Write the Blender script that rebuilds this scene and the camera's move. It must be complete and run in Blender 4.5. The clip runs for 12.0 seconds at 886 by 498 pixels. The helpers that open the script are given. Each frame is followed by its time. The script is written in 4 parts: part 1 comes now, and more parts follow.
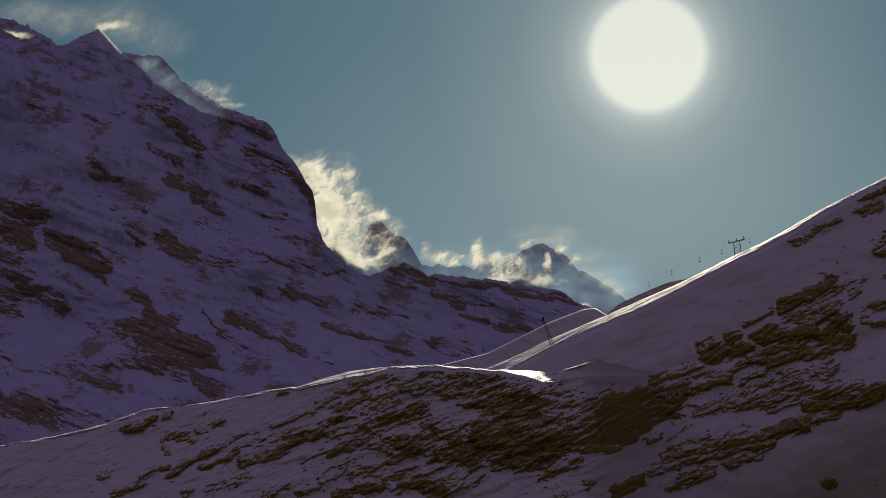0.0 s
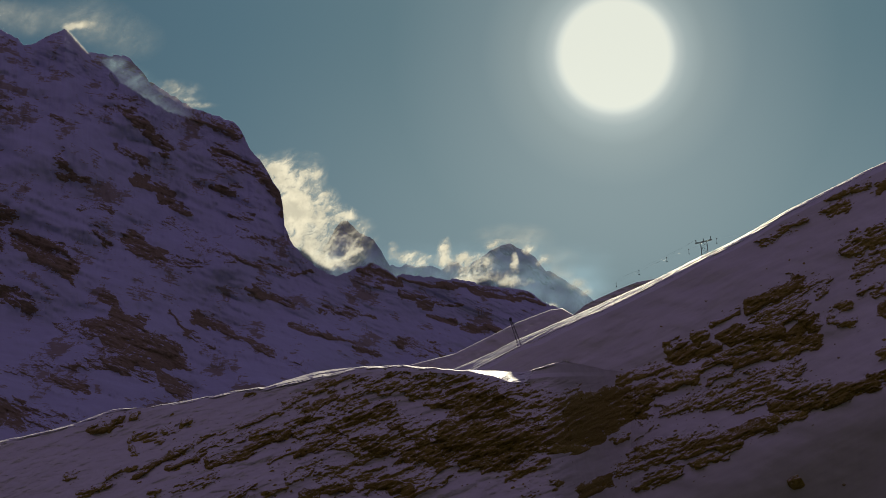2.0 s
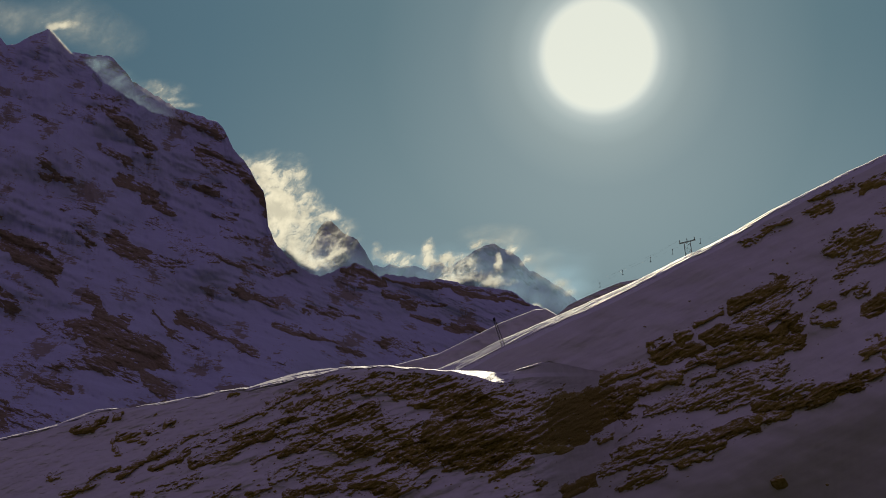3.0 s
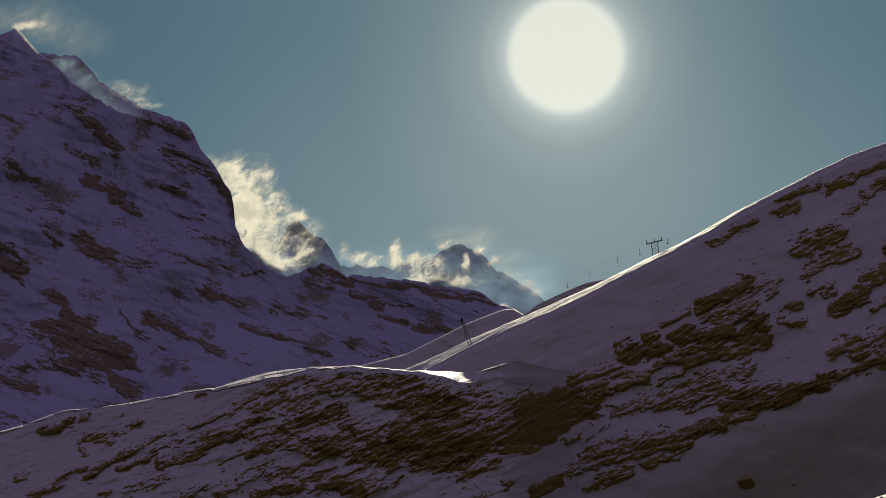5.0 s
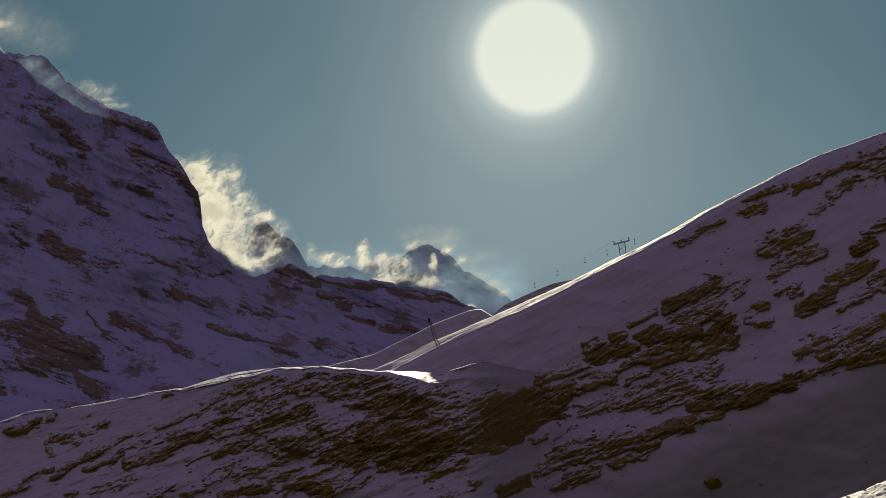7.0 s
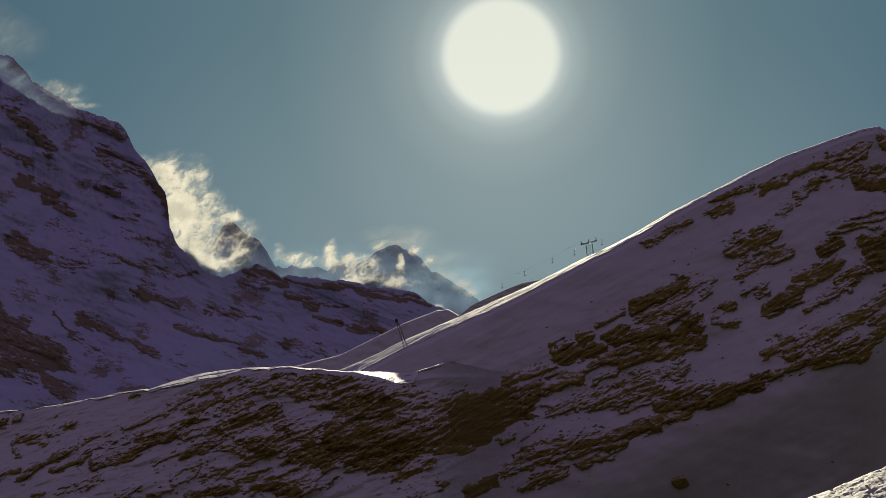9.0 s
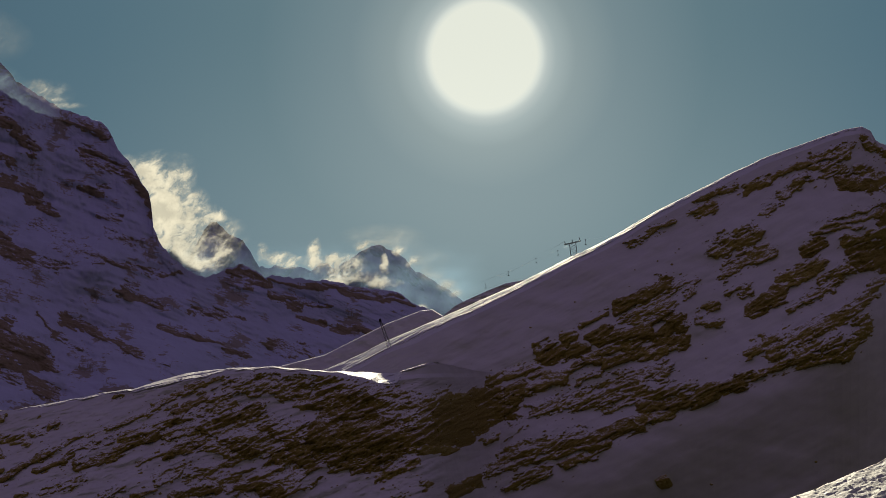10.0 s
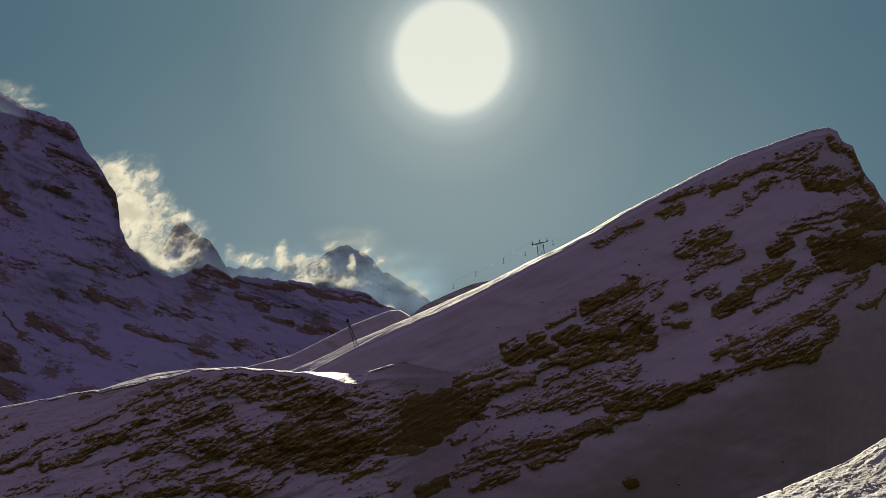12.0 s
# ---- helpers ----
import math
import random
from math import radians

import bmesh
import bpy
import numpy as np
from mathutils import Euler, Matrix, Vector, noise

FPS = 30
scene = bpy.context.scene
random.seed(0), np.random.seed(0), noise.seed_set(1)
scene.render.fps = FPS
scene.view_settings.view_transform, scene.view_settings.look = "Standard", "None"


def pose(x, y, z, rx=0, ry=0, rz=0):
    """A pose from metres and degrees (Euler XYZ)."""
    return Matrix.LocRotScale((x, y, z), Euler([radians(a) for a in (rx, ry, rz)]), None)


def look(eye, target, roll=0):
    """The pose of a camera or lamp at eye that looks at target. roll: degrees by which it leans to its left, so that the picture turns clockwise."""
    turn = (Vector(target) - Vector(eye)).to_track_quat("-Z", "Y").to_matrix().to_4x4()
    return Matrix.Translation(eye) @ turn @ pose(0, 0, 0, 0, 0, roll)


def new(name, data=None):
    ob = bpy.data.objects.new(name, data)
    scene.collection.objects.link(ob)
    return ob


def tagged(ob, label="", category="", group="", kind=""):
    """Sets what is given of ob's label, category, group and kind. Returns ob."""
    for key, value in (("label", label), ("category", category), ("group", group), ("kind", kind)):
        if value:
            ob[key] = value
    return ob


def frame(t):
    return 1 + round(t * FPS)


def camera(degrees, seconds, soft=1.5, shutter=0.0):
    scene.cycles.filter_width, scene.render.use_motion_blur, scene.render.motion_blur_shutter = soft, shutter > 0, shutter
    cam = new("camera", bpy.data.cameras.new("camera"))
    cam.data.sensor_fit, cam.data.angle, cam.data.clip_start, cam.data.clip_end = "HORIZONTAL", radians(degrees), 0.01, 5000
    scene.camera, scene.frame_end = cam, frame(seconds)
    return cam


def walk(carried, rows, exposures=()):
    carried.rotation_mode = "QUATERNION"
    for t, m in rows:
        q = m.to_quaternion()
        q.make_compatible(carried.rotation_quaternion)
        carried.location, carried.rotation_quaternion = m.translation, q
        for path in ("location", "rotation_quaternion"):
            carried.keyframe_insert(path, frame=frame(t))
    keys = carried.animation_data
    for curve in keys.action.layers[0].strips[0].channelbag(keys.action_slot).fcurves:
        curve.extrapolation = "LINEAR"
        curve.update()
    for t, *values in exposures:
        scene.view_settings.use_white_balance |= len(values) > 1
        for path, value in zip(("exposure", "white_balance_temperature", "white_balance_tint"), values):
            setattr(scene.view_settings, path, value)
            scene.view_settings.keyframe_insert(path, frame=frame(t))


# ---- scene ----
# A long lens on a tripod turns slowly to the right over a back-lit winter mountain side.
LENS, EYE, TILT = 20.0, 1.7, 11.0
FOCUS = 784.0 / math.tan(radians(LENS / 2))     # sight units in one radian
cam = camera(LENS, 12.0, soft=0.85)
PAN_TURN = 4.455                                # degrees turned to the right in 12 s
ROWS = [(t, -PAN_TURN * (t / 12.0 - 0.5), 0.04 * (t / 12.0 - 0.5)) for t in
        (0.0, 1.0, 2.0, 3.0, 4.0, 5.0, 6.0, 7.0, 8.0, 9.0, 10.0, 11.0, 12.0)]
walk(cam, [(t, pose(0, 0, EYE, TILT, 0, 0) @ pose(0, 0, 0, 90 + pitch, 0, yaw)) for t, yaw, pitch in ROWS],
     exposures=[(0.0, 1.7), (12.0, 1.7)])

CT, ST = math.cos(radians(TILT)), math.sin(radians(TILT))


def at(u, v, d):
    """The place seen from the tripod in the direction u (to the right), v (down), d metres ahead."""
    a, c = (u - 784.0) / FOCUS * d, (441.0 - v) / FOCUS * d
    return np.stack([a + 0 * d, d * CT - c * ST, d * ST + c * CT + EYE], -1)


# ---- world and sun ----
SUN_WAY = Vector(at(973.0, 98.0, np.float64(1.0)) - np.array([0, 0, EYE])).normalized()
SUN_ELEVATION, SUN_BEARING = math.asin(SUN_WAY.z), math.atan2(SUN_WAY.x, SUN_WAY.y)

world = bpy.data.worlds.new("winter_sky")
scene.world = world
world.use_nodes = True


class Nodes:
    """A short hand for building node trees."""

    def __init__(self, tree):
        self.tree = tree
        tree.nodes.clear()

    def add(self, kind, *links, **settings):
        node = self.tree.nodes.new("ShaderNode" + kind)
        for key, value in settings.items():
            setattr(node, key, value)
        for socket, value in links:
            if isinstance(value, bpy.types.NodeSocket):
                self.tree.links.new(value, node.inputs[socket])
            else:
                node.inputs[socket].default_value = value
        return node

    def math(self, operation, a, b=0.0, c=0.0, clamp=False):
        return self.add("Math", (0, a), (1, b), (2, c), operation=operation, use_clamp=clamp).outputs[0]

    def span(self, value, a, b, c=0.0, d=1.0, smooth=True):
        return self.add("MapRange", ("Value", value), ("From Min", a), ("From Max", b), ("To Min", c), ("To Max", d),
                        interpolation_type="SMOOTHSTEP" if smooth else "LINEAR").outputs[0]

    def mix(self, factor, a, b, blend="MIX"):
        node = self.add("Mix", ("Factor", factor), (6, a), (7, b), data_type="RGBA", blend_type=blend)
        return node.outputs[2]

    def noise(self, vector, scale, detail=4.0, rough=0.55):
        return self.add("TexNoise", ("Vector", vector), ("Scale", scale), ("Detail", detail), ("Roughness", rough)).outputs[0]

    def ramp(self, value, stops):
        node = self.add("ValToRGB", (0, value))
        band = node.color_ramp
        while len(band.elements) < len(stops):
            band.elements.new(0.5)
        for element, (place, colour) in zip(band.elements, stops):
            element.position, element.color = place, (*colour, 1.0)
        return node.outputs[0]


SKY_LEVEL = 0.308
n = Nodes(world.node_tree)
way = n.add("TexCoord").outputs["Generated"]
toward = n.add("VectorMath", (0, way), (1, SUN_WAY), operation="DOT_PRODUCT").outputs["Value"]
angle = n.math("MULTIPLY", n.math("ARCCOSINE", n.math("MINIMUM", toward, 0.999999)), 57.29578)
air = n.add("TexSky", sky_type="NISHITA", sun_disc=False, sun_elevation=SUN_ELEVATION, sun_rotation=SUN_BEARING,
            altitude=2300.0, air_density=1.0, dust_density=0.4, ozone_density=1.5).outputs[0]
# the bright aureole round the low sun, fading to a deep violet-blue winter sky away from it
near_sun = n.ramp(n.math("DIVIDE", angle, 16.0), [
    (0.0, (0.775, 0.80, 0.69)), (0.075, (0.775, 0.80, 0.69)), (0.081, (0.66, 0.71, 0.64)), (0.088, (0.47, 0.53, 0.50)),
    (0.102, (0.34, 0.41, 0.40)), (0.13, (0.245, 0.312, 0.312)), (0.19, (0.170, 0.240, 0.254)), (0.32, (0.110, 0.183, 0.205)), (0.55, (0.080, 0.150, 0.184)),
    (1.0, (0.053, 0.106, 0.144))])
far_sky = n.ramp(n.math("DIVIDE", angle, 180.0), [(0.0, (0.053, 0.106, 0.144)), (0.089, (0.053, 0.106, 0.144)), (0.25, (0.084, 0.064, 0.123)),
                                                  (1.0, (0.099, 0.061, 0.138))])
haze = n.math("MULTIPLY", n.span(n.add("SeparateXYZ", (0, way)).outputs[2], 0.285, 0.16), n.span(angle, 15.0, 2.0))
near_sun = n.mix(1.0, near_sun, n.mix(haze, (0, 0, 0, 1), (0.105, 0.110, 0.095, 1)), "ADD")
blend = n.span(angle, 13.0, 16.0)
sky = n.mix(blend, near_sun, far_sky)
sky = n.mix(1.0, sky, n.mix(1.0, air, (0.002, 0.002, 0.003, 1), "MULTIPLY"), "ADD")
n.add("OutputWorld", (0, n.add("Background", (0, sky), (1, SKY_LEVEL)).outputs[0]))

sun_data = bpy.data.lights.new("sun", "SUN")
sun_data.energy, sun_data.angle, sun_data.color = 2.4, radians(0.6), (1.0, 0.905, 0.67)
sun = new("sun", sun_data)
sun.matrix_world = look((0, 0, 400), Vector((0, 0, 400)) - SUN_WAY)


# ---- noise for the relief ----
def lattice(ix, iy, seed):
    h = (ix.astype(np.int64) * 374761393 + iy.astype(np.int64) * 668265263 + seed * 974634777) & 0xFFFFFFFF
    h = ((h ^ (h >> 13)) * 1274126177) & 0xFFFFFFFF
    return ((h ^ (h >> 16)) & 0xFFFF) / 32767.5 - 1.0


def vnoise(x, y, seed=0):
    x0, y0 = np.floor(x), np.floor(y)
    fx, fy = x - x0, y - y0
    fx, fy = fx * fx * fx * (fx * (fx * 6 - 15) + 10), fy * fy * fy * (fy * (fy * 6 - 15) + 10)
    a, b = lattice(x0, y0, seed), lattice(x0 + 1, y0, seed)
    c, d = lattice(x0, y0 + 1, seed), lattice(x0 + 1, y0 + 1, seed)
    return (a + (b - a) * fx) * (1 - fy) + (c + (d - c) * fx) * fy


def fbm(x, y, octaves=4, seed=0, gain=0.5):
    total, size = 0.0, 1.0
    for k in range(octaves):
        total = total + size * vnoise(x + 17.3 * k, y - 9.1 * k, seed + k)
        x, y, size = x * 2.03 + 0.31 * y, y * 2.03 - 0.31 * x, size * gain
    return total


def ridged(x, y, octaves=4, seed=0):
    total, size = 0.0, 1.0
    for k in range(octaves):
        total = total + size * (1.0 - 2.0 * np.abs(vnoise(x, y, seed + k)))
        x, y, size = x * 2.07 + 0.27 * y, y * 2.07 - 0.27 * x, size * 0.5
    return total


def billow(x, y, octaves=5, seed=0):
    """Rounded heaps with narrow creases between them."""
    total, size = 0.0, 1.0
    for k in range(octaves):
        total = total + size * (2.0 * np.abs(vnoise(x, y, seed + k)) - 0.5)
        x, y, size = x * 2.07 + 0.27 * y, y * 2.07 - 0.27 * x, size * 0.55
    return total


def step(x, a, b):
    t = np.clip((x - a) / (b - a), 0, 1)
    return t * t * (3 - 2 * t)


def profile(points, soft=0.0):
    """A line through a few control points, as a function of u; soft rounds it over that many units."""
    xs, ys = np.array([p[0] for p in points], float), np.array([p[1] for p in points], float)
    if not soft:
        return lambda u: np.interp(u, xs, ys)
    taps = [(k / 6.0 * soft, 1.0 - abs(k) / 7.0) for k in range(-6, 7)]
    total = sum(w for _, w in taps)
    return lambda u: sum(w * np.interp(u + k, xs, ys) for k, w in taps) / total


# ---- materials ----
def material(name):
    m = bpy.data.materials.new(name)
    m.use_nodes = True
    return m, Nodes(m.node_tree)


def finish(nodes, colour, rough, bump, distance, metal=0.0, extra=()):
    normal = nodes.add("Bump", ("Height", bump), ("Strength", 0.9), ("Distance", distance)).outputs[0]
    shader = nodes.add("BsdfPrincipled", ("Base Color", colour), ("Roughness", rough), ("Normal", normal), ("Metallic", metal), *extra)
    nodes.add("OutputMaterial", (0, shader.outputs[0]))


def turned(nodes, dip, stretch):
    """Coordinates laid along the dip of the strata, drawn out along it."""
    place = nodes.add("TexCoord").outputs["Object"]
    return nodes.add("Mapping", ("Vector", nodes.add("VectorRotate", ("Vector", place), ("Angle", radians(dip)), rotation_type="Y_AXIS").outputs[0]),
                     ("Scale", (1.0 / stretch, 0.5, 1.0)), vector_type="POINT").outputs[0]


SNOW, ROCK, ROCK_PALE = (0.83, 0.82, 0.84, 1), (0.33, 0.255, 0.04, 1), (0.46, 0.375, 0.11, 1)


def snow_material(name, size, streak, dip=27, speckle=0.0, fine=0.05, clean=SNOW, stone=(ROCK, ROCK_PALE)):
    """Wind-packed snow; size is the metre scale of its drifts, speckle the share of stones that show through."""
    m, k = material(name)
    flat = k.add("TexCoord").outputs["Object"]
    along = turned(k, dip, 5.0)
    drift = k.noise(along, streak / size, 6.0)
    grain = k.noise(flat, 6.0 / size, 5.0, 0.65)
    colour = k.mix(k.span(drift, 0.3, 0.75), tuple(0.9 * c for c in clean[:3]) + (1,), clean)
    colour = k.mix(k.math("MULTIPLY", k.span(grain, 0.45, 0.8), 0.25), colour, tuple(0.82 * c for c in clean[:3]) + (1,))
    if speckle:
        # thin broken strata and small crags, gathered where the wind has swept the wall
        seam = k.add("Mapping", ("Vector", k.add("VectorRotate", ("Vector", flat), ("Angle", radians(dip)), rotation_type="Y_AXIS").outputs[0]), ("Scale", (0.22, 0.12, 1.0)), vector_type="POINT").outputs[0]
        upright = k.add("Mapping", ("Vector", flat), ("Scale", (1.0, 0.12, 0.35)), vector_type="POINT").outputs[0]
        swept = k.noise(k.add("Mapping", ("Vector", flat), ("Scale", (1.0, 0.2, 1.0)), vector_type="POINT").outputs[0], 0.55 / size, 5.0, 0.6)
        strata = k.span(k.math("ADD", k.noise(seam, 7.0 / size, 9.0, 0.70), k.math("MULTIPLY", swept, 1.3)), 1.37 - speckle, 1.42 - speckle)
        crags = k.span(k.math("ADD", k.noise(upright, 9.0 / size, 9.0, 0.74), k.math("MULTIPLY", swept, 1.3)), 1.41 - speckle, 1.47 - speckle)
        spots = k.math("MULTIPLY", k.math("MAXIMUM", strata, crags), 0.8)
        colour = k.mix(spots, colour, k.mix(grain, *stone))
    height = k.math("ADD", drift, k.math("MULTIPLY", grain, 0.4))
    if speckle:
        height = k.math("ADD", height, k.math("MULTIPLY", k.noise(seam, 6.0 / size, 9.0, 0.72), 1.6))
    finish(k, colour, 0.75, height, fine, 0.0, (("Specular IOR Level", 0.08),))
    return m


def rock_material(name, size, dip, snowy, dark=ROCK, pale=ROCK_PALE, snow=SNOW):
    """Layered brown rock with snow caught on its ledges."""
    m, k = material(name)
    flat = k.add("TexCoord").outputs["Object"]
    along = turned(k, dip, 4.0)
    layers = k.noise(along, 5.0 / size, 8.0, 0.62)
    broad = k.noise(flat, 0.6 / size, 3.0)
    grit = k.noise(flat, 7.0 / size, 6.0, 0.7)
    stone = k.mix(k.span(layers, 0.35, 0.72), dark, pale)
    stone = k.mix(k.math("MULTIPLY", k.span(grit, 0.5, 0.8), 0.5), stone, tuple(0.5 * c for c in dark[:3]) + (1,))
    up = k.add("SeparateXYZ", (0, k.add("NewGeometry").outputs["Normal"])).outputs[2]
    caught = k.math("ADD", k.math("ADD", up, k.math("MULTIPLY", k.math("SUBTRACT", grit, 0.5), 1.3)), k.math("ADD", k.math("MULTIPLY", k.math("SUBTRACT", layers, 0.5), 1.1),
                                      k.math("MULTIPLY", k.math("SUBTRACT", broad, 0.5), 0.9)))
    flecks = k.noise(along, 7.0 / size, 7.0, 0.7)
    rim = k.span(k.add("Attribute", attribute_name="thickness").outputs["Fac"], 0.0, 0.30, 0.42, 0.0)      # snow lies thicker towards the edge of an outcrop
    caught = k.math("ADD", caught, rim)
    caught = k.math("ADD", caught, k.math("MULTIPLY", k.math("SUBTRACT", flecks, 0.5), 1.9 + 2.5 * max(snowy - 0.2, 0.0)))
    cover = k.span(caught, 0.94 - snowy, 1.10 - snowy)
    colour = k.mix(cover, stone, snow)
    finish(k, colour, 0.85, k.math("ADD", layers, k.math("MULTIPLY", grit, 0.5)), 0.12 * size, 0.0, (("Specular IOR Level", 0.2),))
    return m


snow_near = snow_material("sunlit_packed_snow", 0.5, 2.0, 20, fine=0.009, clean=(0.60, 0.61, 0.56, 1))
snow_slope = snow_material("wind_packed_snow", 6.0, 3.0, 27, fine=0.07)
# blue of the distant air is put into the mountain's snow colour
HAZED_SNOW = (0.61, 0.66, 0.83, 1)
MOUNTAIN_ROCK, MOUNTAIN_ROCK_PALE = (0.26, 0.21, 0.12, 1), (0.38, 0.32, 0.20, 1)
snow_mountain = snow_material("haze_tinted_mountain_snow", 22.0, 2.5, -10, speckle=0.10, fine=0.5, clean=HAZED_SNOW, stone=(MOUNTAIN_ROCK, MOUNTAIN_ROCK_PALE))
# the air's blue haze is put into the far snow and rock colours
snow_far_hazed = snow_material("haze_tinted_far_snow", 30.0, 2.5, -35, speckle=0.11, fine=0.5, clean=(0.55, 0.70, 0.80, 1), stone=((0.17, 0.24, 0.28, 1), (0.28, 0.36, 0.40, 1)))
rock_near = rock_material("layered_rock", 1.6, 27, 0.21, (0.32, 0.25, 0.045, 1), (0.48, 0.39, 0.12, 1))
rock_near_snowy = rock_material("snow_dusted_rock", 1.6, 27, 0.40, (0.32, 0.25, 0.045, 1), (0.48, 0.39, 0.12, 1))
# barer rock, with deep shade put into its darker colour
rock_near_bare = rock_material("bare_rock_shade_darkened", 1.6, 27, 0.05, (0.25, 0.19, 0.035, 1), (0.40, 0.32, 0.085, 1))
rock_mountain = rock_material("mountain_rock", 9.0, -18, -0.05, MOUNTAIN_ROCK, MOUNTAIN_ROCK_PALE, HAZED_SNOW)
# made dark for unseen back slopes, to cut their bounced sunlight
dark_back = rock_material("dark_back_rock", 9.0, -18, -0.6, (0.05, 0.05, 0.05, 1), (0.10, 0.10, 0.10, 1))
rock_mountain_snowy = rock_material("snow_dusted_mountain_rock", 9.0, -18, 0.34, MOUNTAIN_ROCK, MOUNTAIN_ROCK_PALE, HAZED_SNOW)


# unseen ground, kept dark so that little sunlight bounces off it
dark_ground, k = material("dark_unseen_ground")
place = k.add("TexCoord").outputs["Object"]
mottle = k.noise(place, 0.08, 8.0, 0.7)
dark_tones = k.mix(k.span(mottle, 0.35, 0.65), (0.008, 0.009, 0.005, 1), (0.018, 0.017, 0.012, 1))
from_eye = k.add("VectorMath", (0, place), operation="LENGTH").outputs["Value"]
snow_round_eye = k.span(k.math("ADD", from_eye, k.math("MULTIPLY", mottle, 30.0)), 85.0, 70.0)
finish(k, k.mix(snow_round_eye, dark_tones, SNOW), 0.9, mottle, 0.4)


def plain_material(name, colour, rough, metal, size):
    m, k = material(name)
    wear = k.noise(k.add("TexCoord").outputs["Object"], 8.0 / size, 5.0, 0.6)
    shade = tuple(c * 0.6 for c in colour)
    finish(k, k.mix(wear, (*shade, 1), (*colour, 1)), rough, wear, 0.01 * size, metal)
    return m


steel = plain_material("weathered_galvanised_steel", (0.26, 0.26, 0.27), 0.55, 0.6, 0.5)
rubber = plain_material("black_rubber", (0.03, 0.03, 0.03), 0.8, 0.0, 0.3)
drift_snow, k = material("blown_snow")
thick = k.add("Attribute", attribute_name="thickness").outputs["Fac"]
# tone varied by noise, imitates shading inside the cloud
whirl = k.noise(k.add("TexCoord").outputs["Object"], 0.035, 7.0, 0.62)
flakes = k.mix(k.span(whirl, 0.36, 0.62), (0.35, 0.355, 0.34, 1), (0.49, 0.49, 0.46, 1))
solid = k.add("MixShader", (0, 0.75), (1, k.add("BsdfDiffuse", (0, flakes)).outputs[0]), (2, k.add("BsdfTranslucent", (0, flakes)).outputs[0]))
k.add("OutputMaterial", (0, k.add("MixShader", (0, thick), (1, k.add("BsdfTransparent").outputs[0]), (2, solid.outputs[0])).outputs[0]))
# blown snow again, with the blue of shade put into its colour
shade_tinted_haze, k = material("shade_blue_snow_haze")
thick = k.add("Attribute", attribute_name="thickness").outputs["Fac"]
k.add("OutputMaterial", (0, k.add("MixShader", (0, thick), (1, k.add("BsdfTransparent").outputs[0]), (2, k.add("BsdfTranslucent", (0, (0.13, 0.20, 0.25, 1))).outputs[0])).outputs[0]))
# bluish see-through sheet, imitates light scattered by the air
mist, k = material("blue_air_haze")
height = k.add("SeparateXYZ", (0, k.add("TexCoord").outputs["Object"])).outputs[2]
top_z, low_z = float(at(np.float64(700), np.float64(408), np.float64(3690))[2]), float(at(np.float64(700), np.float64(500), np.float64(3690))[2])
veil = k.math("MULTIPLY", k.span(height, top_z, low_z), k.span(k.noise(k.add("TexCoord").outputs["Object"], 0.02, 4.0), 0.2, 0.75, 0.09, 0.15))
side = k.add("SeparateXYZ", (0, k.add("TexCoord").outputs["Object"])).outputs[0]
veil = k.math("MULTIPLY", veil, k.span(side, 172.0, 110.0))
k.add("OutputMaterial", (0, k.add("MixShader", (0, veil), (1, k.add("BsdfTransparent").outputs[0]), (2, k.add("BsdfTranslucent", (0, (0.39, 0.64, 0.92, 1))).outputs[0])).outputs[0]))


# ---- mesh helpers ----
def grid_mesh(name, places, mat, keep=None, smooth=True, density=None):
    """A mesh over a grid of places (rows, columns, 3); keep tells which cells are built."""
    rows, cols = places.shape[:2]
    index = np.arange(rows * cols).reshape(rows, cols)
    quads = np.stack([index[:-1, :-1], index[1:, :-1], index[1:, 1:], index[:-1, 1:]], -1)
    quads = quads[keep] if keep is not None else quads.reshape(-1, 4)
    used, packed = np.unique(quads, return_inverse=True)
    spots, quads = places.reshape(-1, 3)[used], packed.reshape(-1, 4)
    mesh = bpy.data.meshes.new(name)
    mesh.vertices.add(len(spots))
    mesh.vertices.foreach_set("co", spots.astype(np.float32).ravel())
    mesh.loops.add(quads.size)
    mesh.loops.foreach_set("vertex_index", quads.astype(np.int32).ravel())
    mesh.polygons.add(len(quads))
    mesh.polygons.foreach_set("loop_start", np.arange(0, quads.size, 4, dtype=np.int32))
    mesh.polygons.foreach_set("use_smooth", np.full(len(quads), smooth))
    mesh.update(calc_edges=True)
    mesh.materials.append(mat)
    if density is not None:
        mesh.attributes.new("thickness", "FLOAT", "POINT").data.foreach_set("value", density.reshape(-1)[used].astype(np.float32))
    return new(name, mesh)


